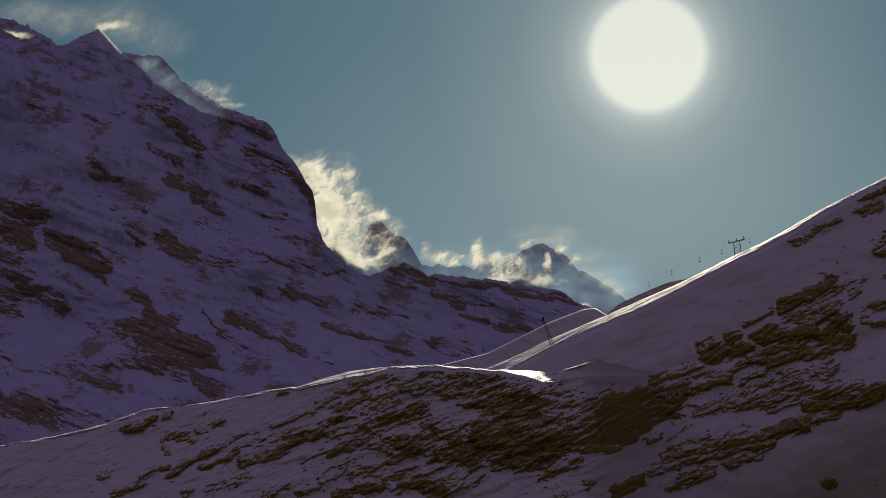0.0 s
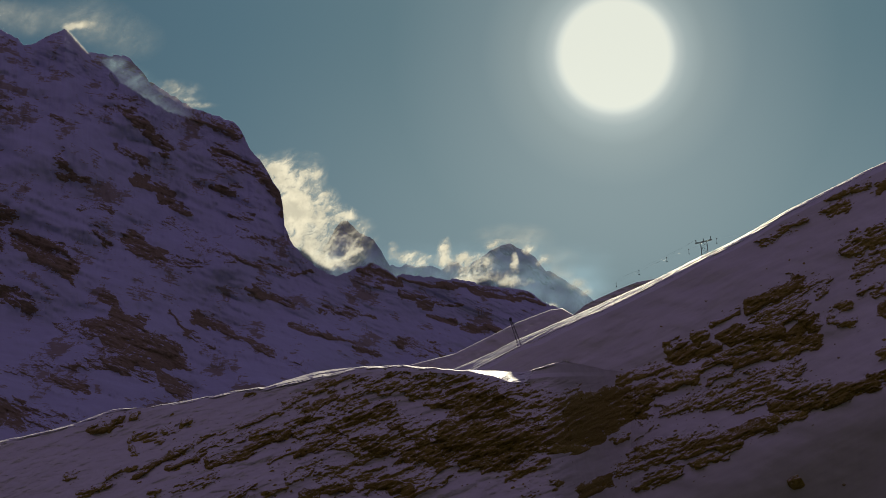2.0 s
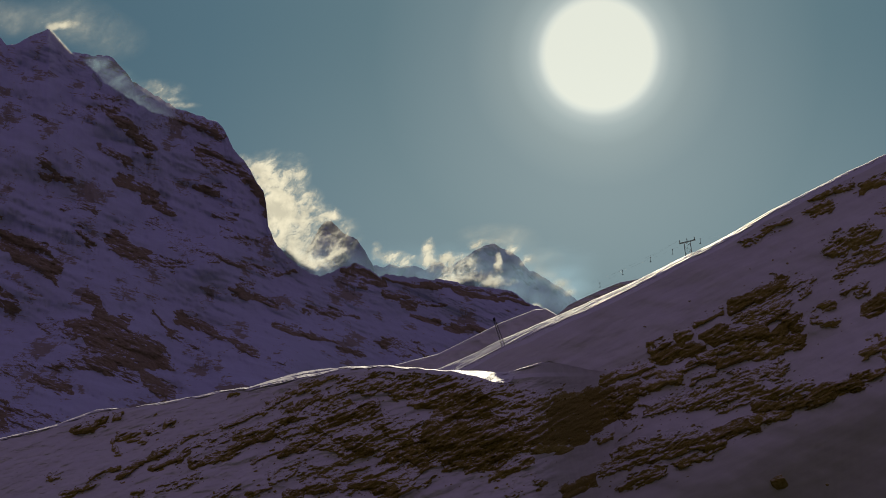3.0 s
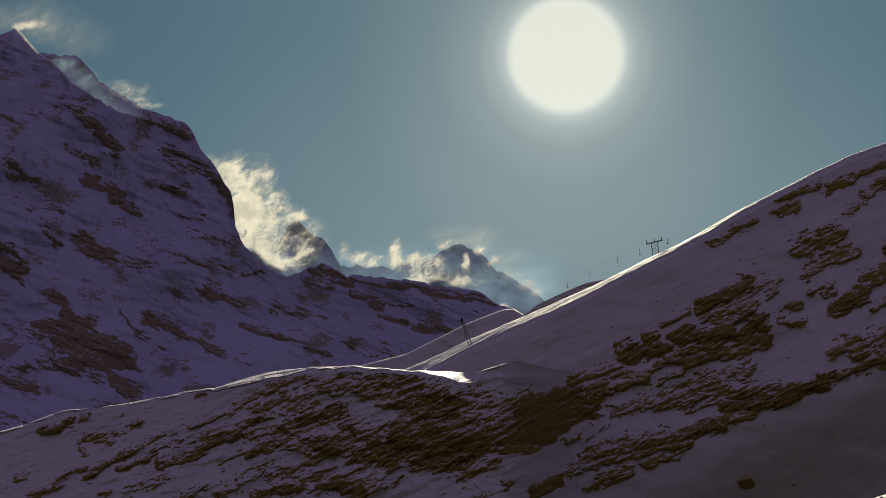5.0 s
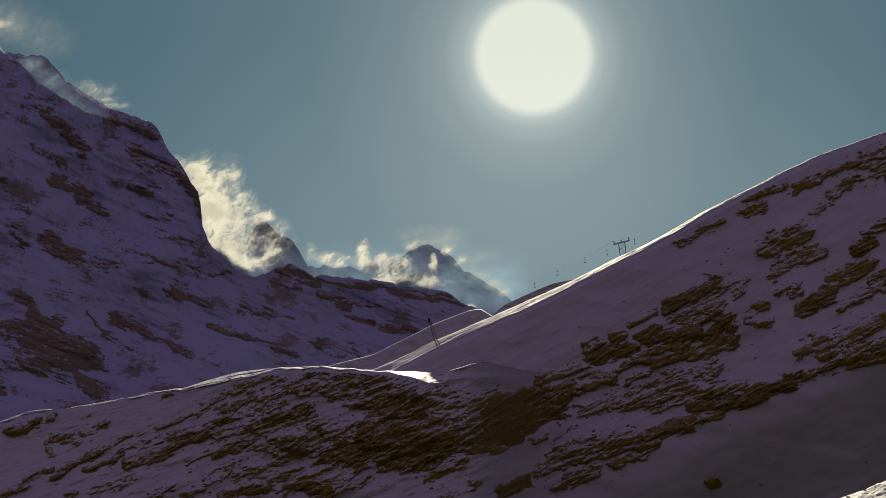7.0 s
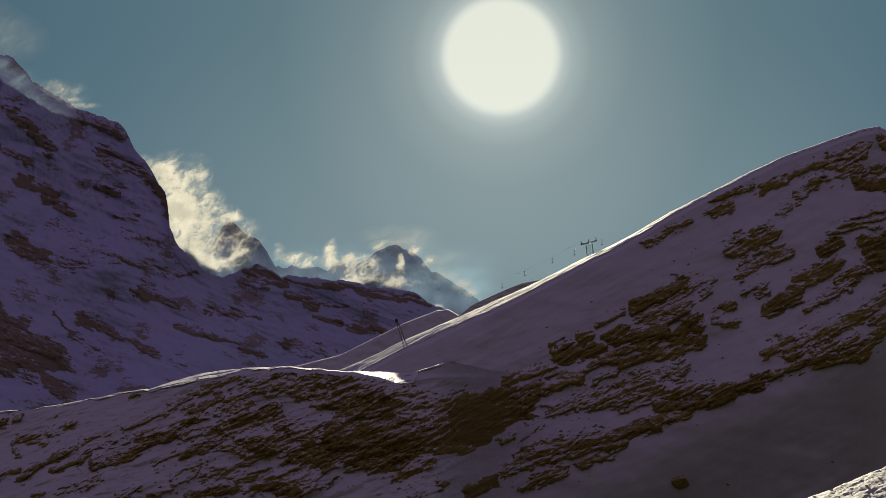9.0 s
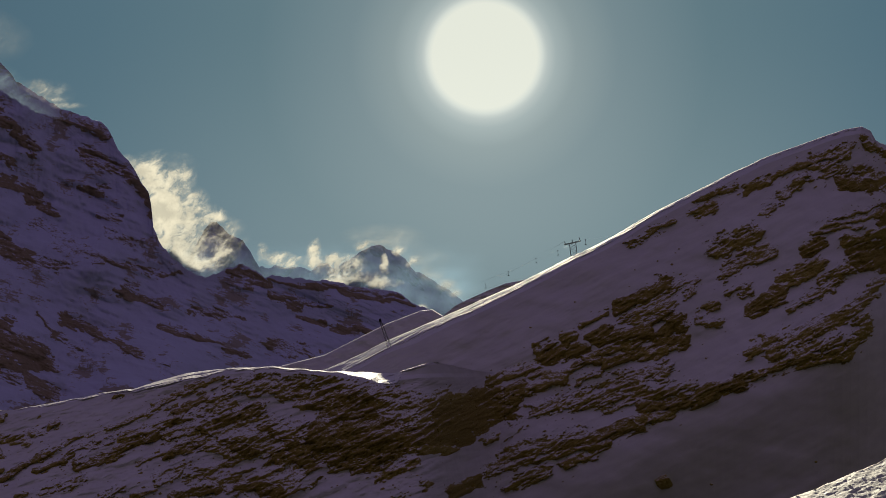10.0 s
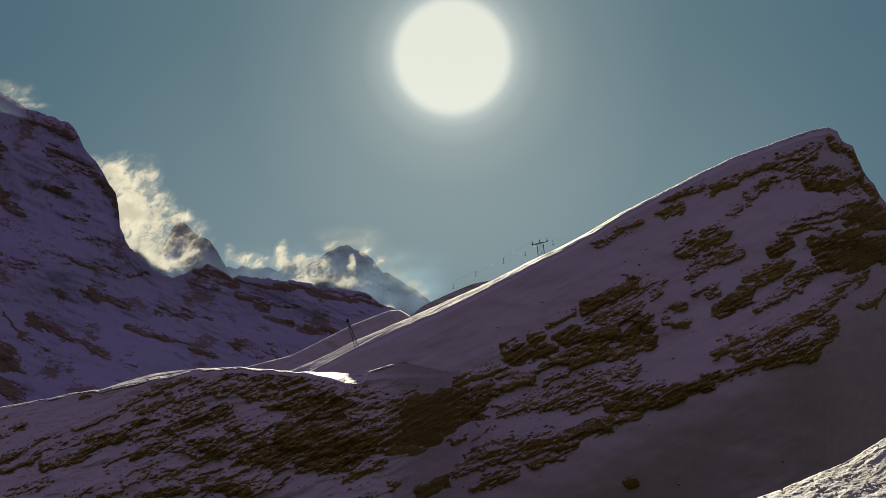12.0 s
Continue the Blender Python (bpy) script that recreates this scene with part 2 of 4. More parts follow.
def slope(name, crest, depth, u0, u1, columns, foot, rows, mats, back=0.6, reach=60.0, lean=1.6, under=None):
    """A hill side: from its crest line down to a foot line in front, and down again behind the crest.
    under: a smooth line below the crest, from which on the rows lie evenly."""
    u = np.linspace(u0, u1, columns)
    top = crest(u)
    uu = np.repeat(u[None], rows, 0)
    if under is None:
        s = np.linspace(0, 1, rows) ** lean
        vv = top[None] + s[:, None] * (foot - top[None])
    else:
        first = rows // 5
        middle = np.maximum(under(u), top + 4)
        low, last = np.maximum(900.0, middle + 20), 14
        a, b = np.linspace(0, 1, first, endpoint=False)[:, None], np.linspace(0, 1, rows - first - last, endpoint=False)[:, None]
        c = np.linspace(0, 1, last)[:, None]
        vv = np.concatenate([top[None] + a * (middle - top)[None], middle[None] + b * (low - middle)[None], low[None] + c * (foot - low)[None]], 0)
    front = at(uu, vv, depth(uu, vv))
    fall = np.array([1.0, 0.55, 0.25, 0.1, 0.03])[:, None, None] * reach
    behind = front[:1] + fall * np.array([0, 1.0, -back])[None, None]
    ob = grid_mesh(name, np.concatenate([behind, front], 0), mats[0])
    ob.data.materials.append(mats[1])                      # the unseen back is darkened so it throws little sunlight onward
    faces = np.zeros((rows + 4, columns - 1), np.int32)
    faces[:4] = 1
    ob.data.polygons.foreach_set("material_index", faces.ravel())
    return ob


def strokes_distance(u, v, stroke):
    u0, v0, u1, v1, w = stroke[:5]
    du, dv = u1 - u0, v1 - v0
    t = np.clip(((u - u0) * du + (v - v0) * dv) / (du * du + dv * dv + 1e-6), 0, 1)
    return 1.0 - np.hypot(u - u0 - t * du, v - v0 - t * dv) / w


def pieces_of(rows, columns):
    """The connected patches among some cells of a grid, each as a list of cells."""
    left, found = set(zip(rows.tolist(), columns.tolist())), []
    for cell in sorted(left):
        if cell not in left:
            continue
        left.discard(cell)
        edge, piece = [cell], []
        while edge:
            b, a = edge.pop()
            piece.append((b, a))
            for other in ((b + 1, a), (b - 1, a), (b, a + 1), (b, a - 1)):
                if other in left:
                    left.discard(other)
                    edge.append(other)
        found.append(piece)
    return found


def rock_mass(sets, drifts, depth, crest, window, dip, pitch, ledge, cell, mats, hill_of, seed, swell=1.0):
    """Rock standing out of a slope along many lines: layered ledges that dip, dying out under the snow at the edges.
    sets: (lines, label), each line with a half width and a kind (0 ledges, 1 dusted with snow, 2 bare cliff); drifts: snow lying over the rock."""
    u, v = np.meshgrid(np.arange(window[0], window[2], cell), np.arange(window[1], window[3], cell))
    c, s = math.cos(radians(dip)), math.sin(radians(dip))
    p, q = u * c - v * s, u * s + v * c
    warp_u = u + 9.0 * fbm(p / 46, q / 24, 3, seed + 61)
    warp_v = v + 6.0 * fbm(p / 46, q / 16, 3, seed + 67)
    body, owner, kind = np.full(u.shape, -3.0), np.full(u.shape, -1), np.zeros(u.shape, int)
    lines = [((*line[:4], line[4] * swell, line[5]), label) for rocks, label in sets for line in rocks]
    for number, (line, label) in enumerate(lines):
        pad = 2.2 * line[4] + 26
        a0, a1 = (int(np.clip((x - window[0]) / cell, 0, u.shape[1])) for x in (min(line[0], line[2]) - pad, max(line[0], line[2]) + pad))
        b0, b1 = (int(np.clip((y - window[1]) / cell, 0, u.shape[0])) for y in (min(line[1], line[3]) - pad, max(line[1], line[3]) + pad))
        area = (slice(b0, b1), slice(a0, a1))
        inner = strokes_distance(warp_u[area], warp_v[area], line)
        inner = np.where(inner > 0, inner, inner * line[4] / 11.0)
        nearer = inner > body[area]
        body[area] = np.where(nearer, inner, body[area])
        owner[area] = np.where(nearer, number, owner[area])
        kind[area] = np.where(nearer, line[5], kind[area])
    for line in drifts:
        body = np.minimum(body, -1.3 * strokes_distance(warp_u, warp_v, line))
    ragged = fbm(p / 26, q / 8, 5, seed, 0.62)
    specks = fbm(p / 9, q / 4, 4, seed + 3, 0.66)
    body = np.minimum(body, 0.75) + np.choose(kind, [0.30 * ragged + 0.18 * specks, 0.36 * ragged + 0.34 * specks + 0.24, 0.24 * ragged + 0.12 * specks])
    layer = q / pitch + 0.9 * fbm(p / (pitch * 7), q / (pitch * 3), 4, seed + 31)
    f = np.mod(layer, 1.0)
    tread = np.where(f < 0.2, f / 0.2, (1 - f) / 0.8)
    g = np.mod(q / (pitch * 0.34) + 0.9 * fbm(p / (pitch * 2.2), q / pitch, 4, seed + 37), 1.0)
    fine = np.where(g < 0.3, g / 0.3, (1 - g) / 0.7)
    size = 0.65 + 0.5 * vnoise(p / (pitch * 3), np.floor(layer) * 7.7, seed + 5)
    blocks = 0.45 * ridged(p / (pitch * 1.7), q / (pitch * 0.5), 5, seed + 11) + 0.6 * fbm(p / (pitch * 0.8), q / (pitch * 0.35), 5, seed + 13, 0.6)
    off = ledge * (np.clip(body, -0.6, 0.8) + np.clip(body * 2.2, 0, 1) * (0.85 * tread * size + 0.18 * fine + 0.42 * blocks))
    off = off * np.choose(kind, [0.75, 0.6, 0.95])
    places = at(u, v, depth(u, v) - off)
    inside = (off > -0.15 * ledge) & (v > crest(u) + 1.0) & (owner >= 0)
    keep = inside[:-1, :-1] & inside[1:, :-1] & inside[1:, 1:] & inside[:-1, 1:]
    crumbs = {}
    for number, (line, label) in enumerate(lines):
        b, a = np.nonzero(keep & (owner[:-1, :-1] == number))
        if len(a) < 4:
            continue
        for piece in pieces_of(b, a):
            b, a = np.array(piece).T
            if len(a) < 45:
                crumbs.setdefault((hill_of(line), mats[line[5]]), []).append((b, a))
                continue
            b0, b1, a0, a1 = b.min(), b.max() + 1, a.min(), a.max() + 1
            cells = np.zeros((b1 - b0, a1 - a0), bool)
            cells[b - b0, a - a0] = True
            ob = grid_mesh("rock_outcrop", places[b0:b1 + 1, a0:a1 + 1], mats[line[5]], cells, True, np.clip(body, 0, 1)[b0:b1 + 1, a0:a1 + 1])
            ob.parent = hill_of(line)
            tagged(ob, label)
    for (hill, mat), cells in crumbs.items():
        b, a = (np.concatenate([piece[k] for piece in cells]) for k in (0, 1))
        some = np.zeros(keep.shape, bool)
        some[b, a] = True
        ob = tagged(grid_mesh("rock_fragments", places, mat, some, True, np.clip(body, 0, 1)), "small bits of rock showing through the snow", kind="stuff")
        ob.parent = hill


# ---- the large forms ----
crest_fore = profile([(-420, 850), (-174, 793), (-80, 776), (0, 757), (50, 738), (80, 727), (140, 724), (200, 713), (260, 703), (300, 693),
                      (350, 687), (400, 672), (440, 660), (500, 652), (560, 649), (600, 648), (650, 652), (700, 656), (760, 658), (790, 660), (812, 659),
                      (822, 656), (850, 648), (885, 640), (900, 643), (940, 651), (1010, 662)], 3)
crest_ridge = profile([(480, 740), (600, 690), (690, 653), (730, 637), (760, 623), (800, 602), (850, 581), (900, 560), (950, 538), (991, 519), (1041, 497),
                       (1080, 477), (1128, 453), (1174, 432), (1224, 404), (1274, 374), (1324, 350), (1374, 324), (1424, 299), (1474, 276), (1524, 258),
                       (1574, 240), (1614, 227), (1644, 222), (1660, 229), (1670, 245), (1688, 256), (1697, 279), (1706, 300), (1726, 321),
                       (1737, 346), (1752, 366), (1796, 430), (1860, 520), (2000, 640), (2150, 760)])
crest_spur = profile([(540, 690), (600, 650), (690, 627), (750, 597), (800, 572), (860, 549), (880, 547), (905, 562), (960, 600)])
crest_wall = profile([(-500, 40), (20, 92), (46, 93), (81, 98), (111, 102), (136, 130), (146, 143), (171, 155), (201, 178), (226, 190), (256, 200), (266, 207),
                      (294, 213), (305, 224), (316, 240), (324, 262), (346, 285), (366, 320), (380, 340), (385, 365), (387, 400), (398, 425), (410, 440),
                      (430, 465), (450, 480), (470, 487), (500, 485), (520, 472), (545, 467), (570, 480), (585, 489), (600, 484), (620, 489),
                      (700, 497), (740, 508), (800, 513), (820, 517), (845, 535), (880, 552), (1000, 620), (1100, 690)])
crest_peak = profile([(-500, -60), (-300, 5), (-174, 30), (-124, 47), (-99, 60), (-79, 79), (-62, 78), (-34, 63), (-2, 50), (21, 75), (41, 98),
                      (66, 124), (91, 150), (110, 168), (150, 230), (200, 330)])


def rough_crest(base, size, wave, seed):
    return lambda u: base(u) + size * fbm(u / wave, 0 * u + seed, 5, seed, 0.6)


crest_wall_r = rough_crest(crest_wall, 2.6, 15.0, 3)
crest_peak_r = lambda u: crest_peak(u) + (1.0 + 1.8 * (1 - step(u, -90, -70))) * fbm(u / 14, 0 * u + 8, 5, 8, 0.65)
crest_ridge_r = lambda u: crest_ridge(u) + step(u, 1635, 1680) * 3.0 * fbm(u / 13, 0 * u, 4, 5, 0.6) + 0.5 * fbm(u / 30, 0 * u, 3, 6)
crest_fore_r = lambda u: crest_fore(u) + 0.9 * fbm(u / 24, 0 * u, 4, 12)

brow_depth = profile([(480, 632), (690, 638), (900, 645), (1128, 655), (1400, 670), (1640, 660), (1760, 685), (2150, 700)], 90)


crest_broad = profile([(480, 740), (690, 650), (800, 604), (1041, 497), (1280, 372), (1474, 280), (1642, 228), (1760, 250), (2000, 400), (2150, 500)], 70)
brow_width = profile([(480, 14), (700, 15), (880, 14), (1000, 10), (1128, 7), (1300, 4.5), (1450, 3), (1600, 2), (1640, 3), (1660, 0)], 20)


def depth_ridge(u, v):
    """Snow brow that flattens towards the sun, then a slope of about 38 degrees, steepening to an apron made near
    upright to darken it.
    """
    h = np.maximum(v - crest_ridge_r(u), 0.0)
    brow = np.maximum(brow_width(u) * (1.0 + 0.22 * fbm((u - 0.5 * v) / 90, (v + 0.5 * u) / 50, 2, 29)), 0.01)
    k = np.maximum(v - crest_broad(u), -6.0)
    d = brow_depth(u) - 1.75 * np.minimum(h, brow) + 1.75 * brow
    d = d - 0.5 * np.clip(h - brow, 0, 10) - 0.17 * k + 0.168 * 26.0 * np.log1p(np.exp(np.clip((v - (872.0 - 0.50 * (u - 1100))) / 26.0, -30, 20)))
    rise = np.clip((h - brow) / 40.0, 0, 1)
    d = d + rise * ((2.4 - 1.7 * step(v + 0.5 * u, 1360, 1440)) * fbm(u / 130, v / 80, 3, 21) + (0.24 - 0.19 * step(v + 0.5 * u, 1340, 1420)) * fbm((u - 0.5 * v) / 70, (v + 0.5 * u) / 14, 5, 22))
    brow_part = np.clip(h / 3.0, 0, 1) * (1 - step(h, brow, brow + 8))
    d = d + brow_part * (0.62 * fbm((u - 0.5 * v) / 22, (v + 0.5 * u) / 2.0, 5, 23, 0.74) + 0.35 * ridged((u - 0.5 * v) / 40, (v + 0.53 * u) / 3.4, 3, 27))
    return d


fore_broad = profile([(-420, 850), (-174, 793), (0, 752), (200, 712), (400, 668), (560, 650), (700, 656), (800, 668), (860, 660), (920, 660), (1010, 660)], 50)


def depth_fore(u, v):
    h = np.maximum(v - crest_fore_r(u), 0.0)
    brow = 1.8 + 1.6 * fbm(u / 50, 0 * u, 3, 47) + 9.0 * step(u, 330, 420) * (1 - step(u, 470, 530)) + 17.0 * step(u, 690, 812) * (1 - step(u, 814, 826 + 0.5 * h))
    brow = brow * (1 - step(u, 870, 892))
    brow = np.maximum(brow, 0.02)
    k = v - fore_broad(u)
    d = 566.0 - 0.006 * (u - 400) + (1.8 - 0.5 * step(u, 620, 720)) * np.clip(brow - h, 0, None) - 0.35 * np.clip(k, 0, 7) - (0.17 + 0.09 * (1 - step(u, 250, 620))) * k - 0.12 * np.clip(v - 900, 0, None)
    d = d + np.clip(k / 20, 0, 1) * (1.9 * fbm(u / 110, v / 70, 4, 41) + 0.6 * fbm((u - 0.5 * v) / 60, (v + 0.45 * u) / 11, 4, 42) + 0.4 * ridged((u - 0.2 * v) / 46, (v + 0.2 * u) / 14, 3, 44))
    d = d + np.clip(h / 2, 0, 1) * (1 - step(h, brow, brow + 5)) * (1 - 0.8 * step(u, 640, 700) * (1 - step(u, 780, 812))) * (1.3 * fbm((u - 0.3 * v) / 50, (v + 0.22 * u) / 2.4, 4, 43, 0.62) + 0.9 * ridged((u - 0.3 * v) / 60, (v + 0.25 * u) / 5.0, 3, 45))
    w = step(u, 850, 1010)
    return d * (1 - w) + (depth_ridge(u, v) + 0.6 * w) * w


wall_broad = profile([(-500, 40), (100, 100), (260, 205), (340, 310), (400, 400), (480, 465), (600, 487), (860, 540), (1090, 690)], 60)


def depth_wall(u, v):
    h = np.maximum(v - crest_wall_r(u), 0.0)
    k = v - wall_broad(u)
    d = 3350.0 - 150 * step(u, 200, 420) + 250 * step(u, 420, 860) - 1.0 * k - 0.5 * np.clip(v - 560, 0, None)
    a, b = u * 0.93 + v * 0.36, v * 0.93 - u * 0.36
    relief = 40 * fbm(u / 200, v / 170, 3, 51) + 6 * ridged(a / 120, b / 34, 5, 52) + 2.0 * fbm(a / 26, b / 9, 5, 53, 0.6) + 3.2 * ridged(u / 26, v / 90, 4, 55) * (1 - 0.7 * step(v, 380, 520))
    ledges = 4.5 * np.abs(np.mod(b / 46 + 0.6 * fbm(a / 120, b / 90, 3, 54), 1.0) - 0.3)
    return d + np.clip(h / 30, 0, 1) * (relief + ledges)


def depth_peak(u, v):
    h = np.maximum(v - crest_peak_r(u), 0.0)
    d = 3290.0 - 1.25 * h + 60 * step(u, -60, 200)
    a, b = u * 0.94 + v * 0.34, v * 0.94 - u * 0.34
    relief = 24 * fbm(u / 120, v / 140, 3, 61) + 7 * ridged(a / 100, b / 40, 5, 62) + 2.0 * fbm(a / 22, b / 8, 5, 63, 0.6) + 4.0 * ridged(u / 22, v / 90, 4, 65)
    w = step(h, 60, 330)
    near = d + np.clip(h / 40, 0, 1) * relief
    return near * (1 - w) + (depth_wall(u, v) + 25.0 * step(u, -120, 150)) * w


def depth_spur(u, v):
    h = np.maximum(v - crest_spur(u), 0.0)
    return 860.0 - 2.2 * np.minimum(h, 1.6) - 0.25 * h + 1.0 * fbm(u / 40, v / 20, 3, 71)


ground_u, ground_v = np.meshgrid(np.linspace(-1, 1, 80), np.linspace(-1, 1, 80))
reach = 4900.0
gx, gy = reach * ground_u * np.abs(ground_u), reach * ground_v * np.abs(ground_v)
far_from_eye = np.hypot(gx, gy)
gz = step(far_from_eye, 60, 600) * (-12 + 10 * fbm(gx / 500, gy / 500, 4, 91))
# unseen dark mountains behind the tripod, added to block low sky light
gz = gz + np.clip(-gy - 500, 0, 2600) * 0.85 * (1 + 0.22 * fbm(gx / 900, gy / 900, 4, 93))
# and an unseen hill side to the right, added to shade the apron
gz = gz + np.clip(gx - 260, 0, 1200) * 0.9 * (1 - step(gy, 500, 1000))
tagged(grid_mesh("ground", np.stack([gx, gy, gz], -1)[::-1], dark_ground), "dark unseen ground with added slopes, reaching to the horizon", "ground", kind="structure")

mountain_wall = tagged(slope("mountain_wall", crest_wall_r, depth_wall, -420, 1060, 800, 1000, 290, (snow_mountain, dark_back), 0.9, 700.0, 1.15, under=lambda u: wall_broad(u) + 45),
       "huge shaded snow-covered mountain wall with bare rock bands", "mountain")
mountain_peak = tagged(slope("mountain_peak", crest_peak_r, depth_peak, -420, 195, 330, 1000, 260, (snow_mountain, dark_back), 1.1, 300.0, 1.1, under=profile([(-520, 60), (-174, 90), (0, 110), (100, 210), (200, 345)], 60)),
       "sharp snow peak in violet shade with a bright rim-lit edge", "mountain")
tagged(slope("snow_spur", crest_spur, depth_spur, 545, 958, 260, 1200, 140, (snow_slope, dark_back), 0.3, 60.0),
       "small shaded snow spur with a sunlit edge", "hill")
crest_knoll = profile([(880, 575), (920, 541), (940, 531), (980, 513), (1010, 501), (1037, 496), (1060, 492), (1100, 500), (1140, 520)])
tagged(slope("snow_knoll", crest_knoll, lambda u, v: 790.0 - 0.12 * (v - crest_knoll(u)) + 0.5 * fbm(u / 20, v / 6, 4, 75), 885, 1138, 160, 1200, 110, (snow_slope, dark_back), 0.4, 60.0),
       "small dark knoll behind the snow brow", "hill")
snow_ridge = tagged(slope("snow_ridge", crest_ridge_r, depth_ridge, 485, 2040, 980, 1320, 330, (snow_slope, dark_back), 0.35, 120.0, under=lambda u: crest_broad(u) + 34),
       "steep shaded snow ridge with a sunlit brow", "hill")
rocky_ridge = tagged(slope("rocky_ridge", crest_fore_r, depth_fore, -320, 1008, 820, 1320, 250, (snow_slope, dark_back), 0.25, 60.0, under=lambda u: fore_broad(u) + 22),
       "rounded snowy ridge with rocky flank and sunlit crest", "hill")


# far peaks behind the pass
def far_peak(name, points, d0, seed, label):
    crest = rough_crest(profile(points), 2.2, 16.0, seed)

    def depth(u, v):
        h = np.maximum(v - crest(u), 0)
        return d0 - 0.75 * h + np.clip(h / 15, 0, 1) * (9 * ridged(u / 60 + v / 120, v / 90, 4, seed) + 3 * fbm(u / 16, v / 12, 4, seed + 4))
    first, last = points[0][0], points[-1][0]
    tagged(slope(name, crest, depth, first, last, int((last - first) / 1.8), 1050, 130, (snow_far_hazed, dark_back), 1.0, 260.0, 1.1), label, "mountain")


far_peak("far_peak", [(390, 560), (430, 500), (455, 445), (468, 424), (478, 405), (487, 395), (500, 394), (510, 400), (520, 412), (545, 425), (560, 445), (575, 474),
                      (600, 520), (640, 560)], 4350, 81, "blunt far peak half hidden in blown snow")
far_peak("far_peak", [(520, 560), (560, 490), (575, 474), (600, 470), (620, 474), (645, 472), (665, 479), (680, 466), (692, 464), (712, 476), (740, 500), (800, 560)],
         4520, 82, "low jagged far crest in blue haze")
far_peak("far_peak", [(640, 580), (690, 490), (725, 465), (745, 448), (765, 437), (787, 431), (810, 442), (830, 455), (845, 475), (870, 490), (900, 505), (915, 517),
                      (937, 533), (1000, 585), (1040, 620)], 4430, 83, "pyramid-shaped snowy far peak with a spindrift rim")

# ---- rock on the slopes ----
def depth_near(u, v):
    return np.where(v > crest_fore_r(u), np.where(u < 1008, depth_fore(u, v), depth_ridge(u, v)), depth_ridge(u, v))


def no_crest(u):
    return np.where(u < 860, crest_fore_r(u) + 4, crest_ridge_r(u))


FORE_ROCKS = [(50, 762, 98, 748, 8, 2), (118, 740, 132, 734, 4, 0), (120, 788, 126, 802, 5, 0), (130, 778, 166, 775, 6, 0), (168, 758, 194, 758, 4, 1),
              (208, 753, 226, 748, 4, 0), (126, 842, 190, 799, 6, 2), (76, 852, 118, 829, 3, 0), (180, 831, 250, 803, 6, 2), (200, 797, 300, 757, 4, 0),
              (300, 757, 394, 721, 5, 0), (258, 825, 302, 812, 9, 2), (302, 811, 386, 771, 8, 2), (330, 778, 420, 740, 6, 0), (420, 740, 482, 706, 10, 2)]
EDGE_ROCKS = [(406, 775, 428, 760, 7, 1), (416, 802, 480, 779, 9, 2), (360, 823, 402, 799, 4, 0), (394, 846, 432, 828, 6, 1), (200, 868, 260, 845, 8, 1),
              (350, 880, 392, 863, 5, 0), (20, 880, 76, 861, 3, 0), (0, 850, 18, 838, 3, 1), (321, 700, 342, 697, 3, 0), (386, 716, 424, 703, 5, 0),
              (430, 698, 508, 667, 6, 0), (150, 878, 166, 872, 2, 0), (240, 806, 330, 765, 3, 1), (440, 740, 520, 692, 8, 1), (290, 878, 330, 862, 3, 1)]
FLANK_ROCKS = [(470, 770, 640, 772, 34, 1), (480, 832, 640, 850, 30, 1), (500, 722, 600, 700, 20, 1), (522, 680, 660, 674, 12, 1), (600, 690, 660, 692, 9, 0),
               (470, 762, 560, 790, 18, 2), (500, 746, 566, 716, 16, 2), (544, 852, 606, 872, 17, 2), (428, 878, 506, 868, 10, 2), (476, 842, 506, 850, 10, 0),
               (580, 752, 640, 790, 20, 2), (600, 806, 652, 800, 16, 2), (680, 676, 762, 686, 10, 1), (640, 716, 700, 700, 10, 0), (560, 740, 640, 750, 12, 1)]
CLIFF_ROCKS = [(690, 716, 764, 722, 28, 2), (690, 772, 800, 778, 42, 2), (640, 776, 668, 838, 20, 2), (722, 820, 780, 812, 15, 2), (830, 772, 930, 758, 25, 2),
               (900, 732, 990, 722, 20, 2), (846, 794, 905, 796, 9, 0), (900, 762, 1020, 716, 20, 2), (962, 702, 1042, 690, 15, 2), (770, 690, 872, 716, 15, 1),
               (782, 722, 864, 742, 14, 1), (836, 701, 952, 700, 6, 1), (690, 838, 746, 815, 4, 0), (786, 846, 850, 818, 8, 0), (820, 872, 866, 857, 7, 1),
               (912, 868, 966, 850, 10, 2)]
STEP_ROCKS = [(1062, 615, 1076, 624, 6, 0), (1084, 622, 1138, 619, 16, 2), (1112, 592, 1136, 590, 8, 0), (1146, 572, 1186, 555, 5, 0), (1170, 592, 1300, 590, 15, 2),
              (1206, 546, 1250, 526, 10, 2), (1252, 530, 1296, 503, 13, 2), (1226, 556, 1250, 549, 8, 1), (1252, 560, 1290, 540, 15, 1), (1294, 570, 1314, 569, 17, 2),
              (1290, 606, 1322, 605, 13, 2), (1130, 648, 1250, 626, 9, 2), (1240, 628, 1318, 612, 7, 0), (1140, 632, 1240, 606, 8, 0), (1304, 515, 1322, 498, 7, 1)]
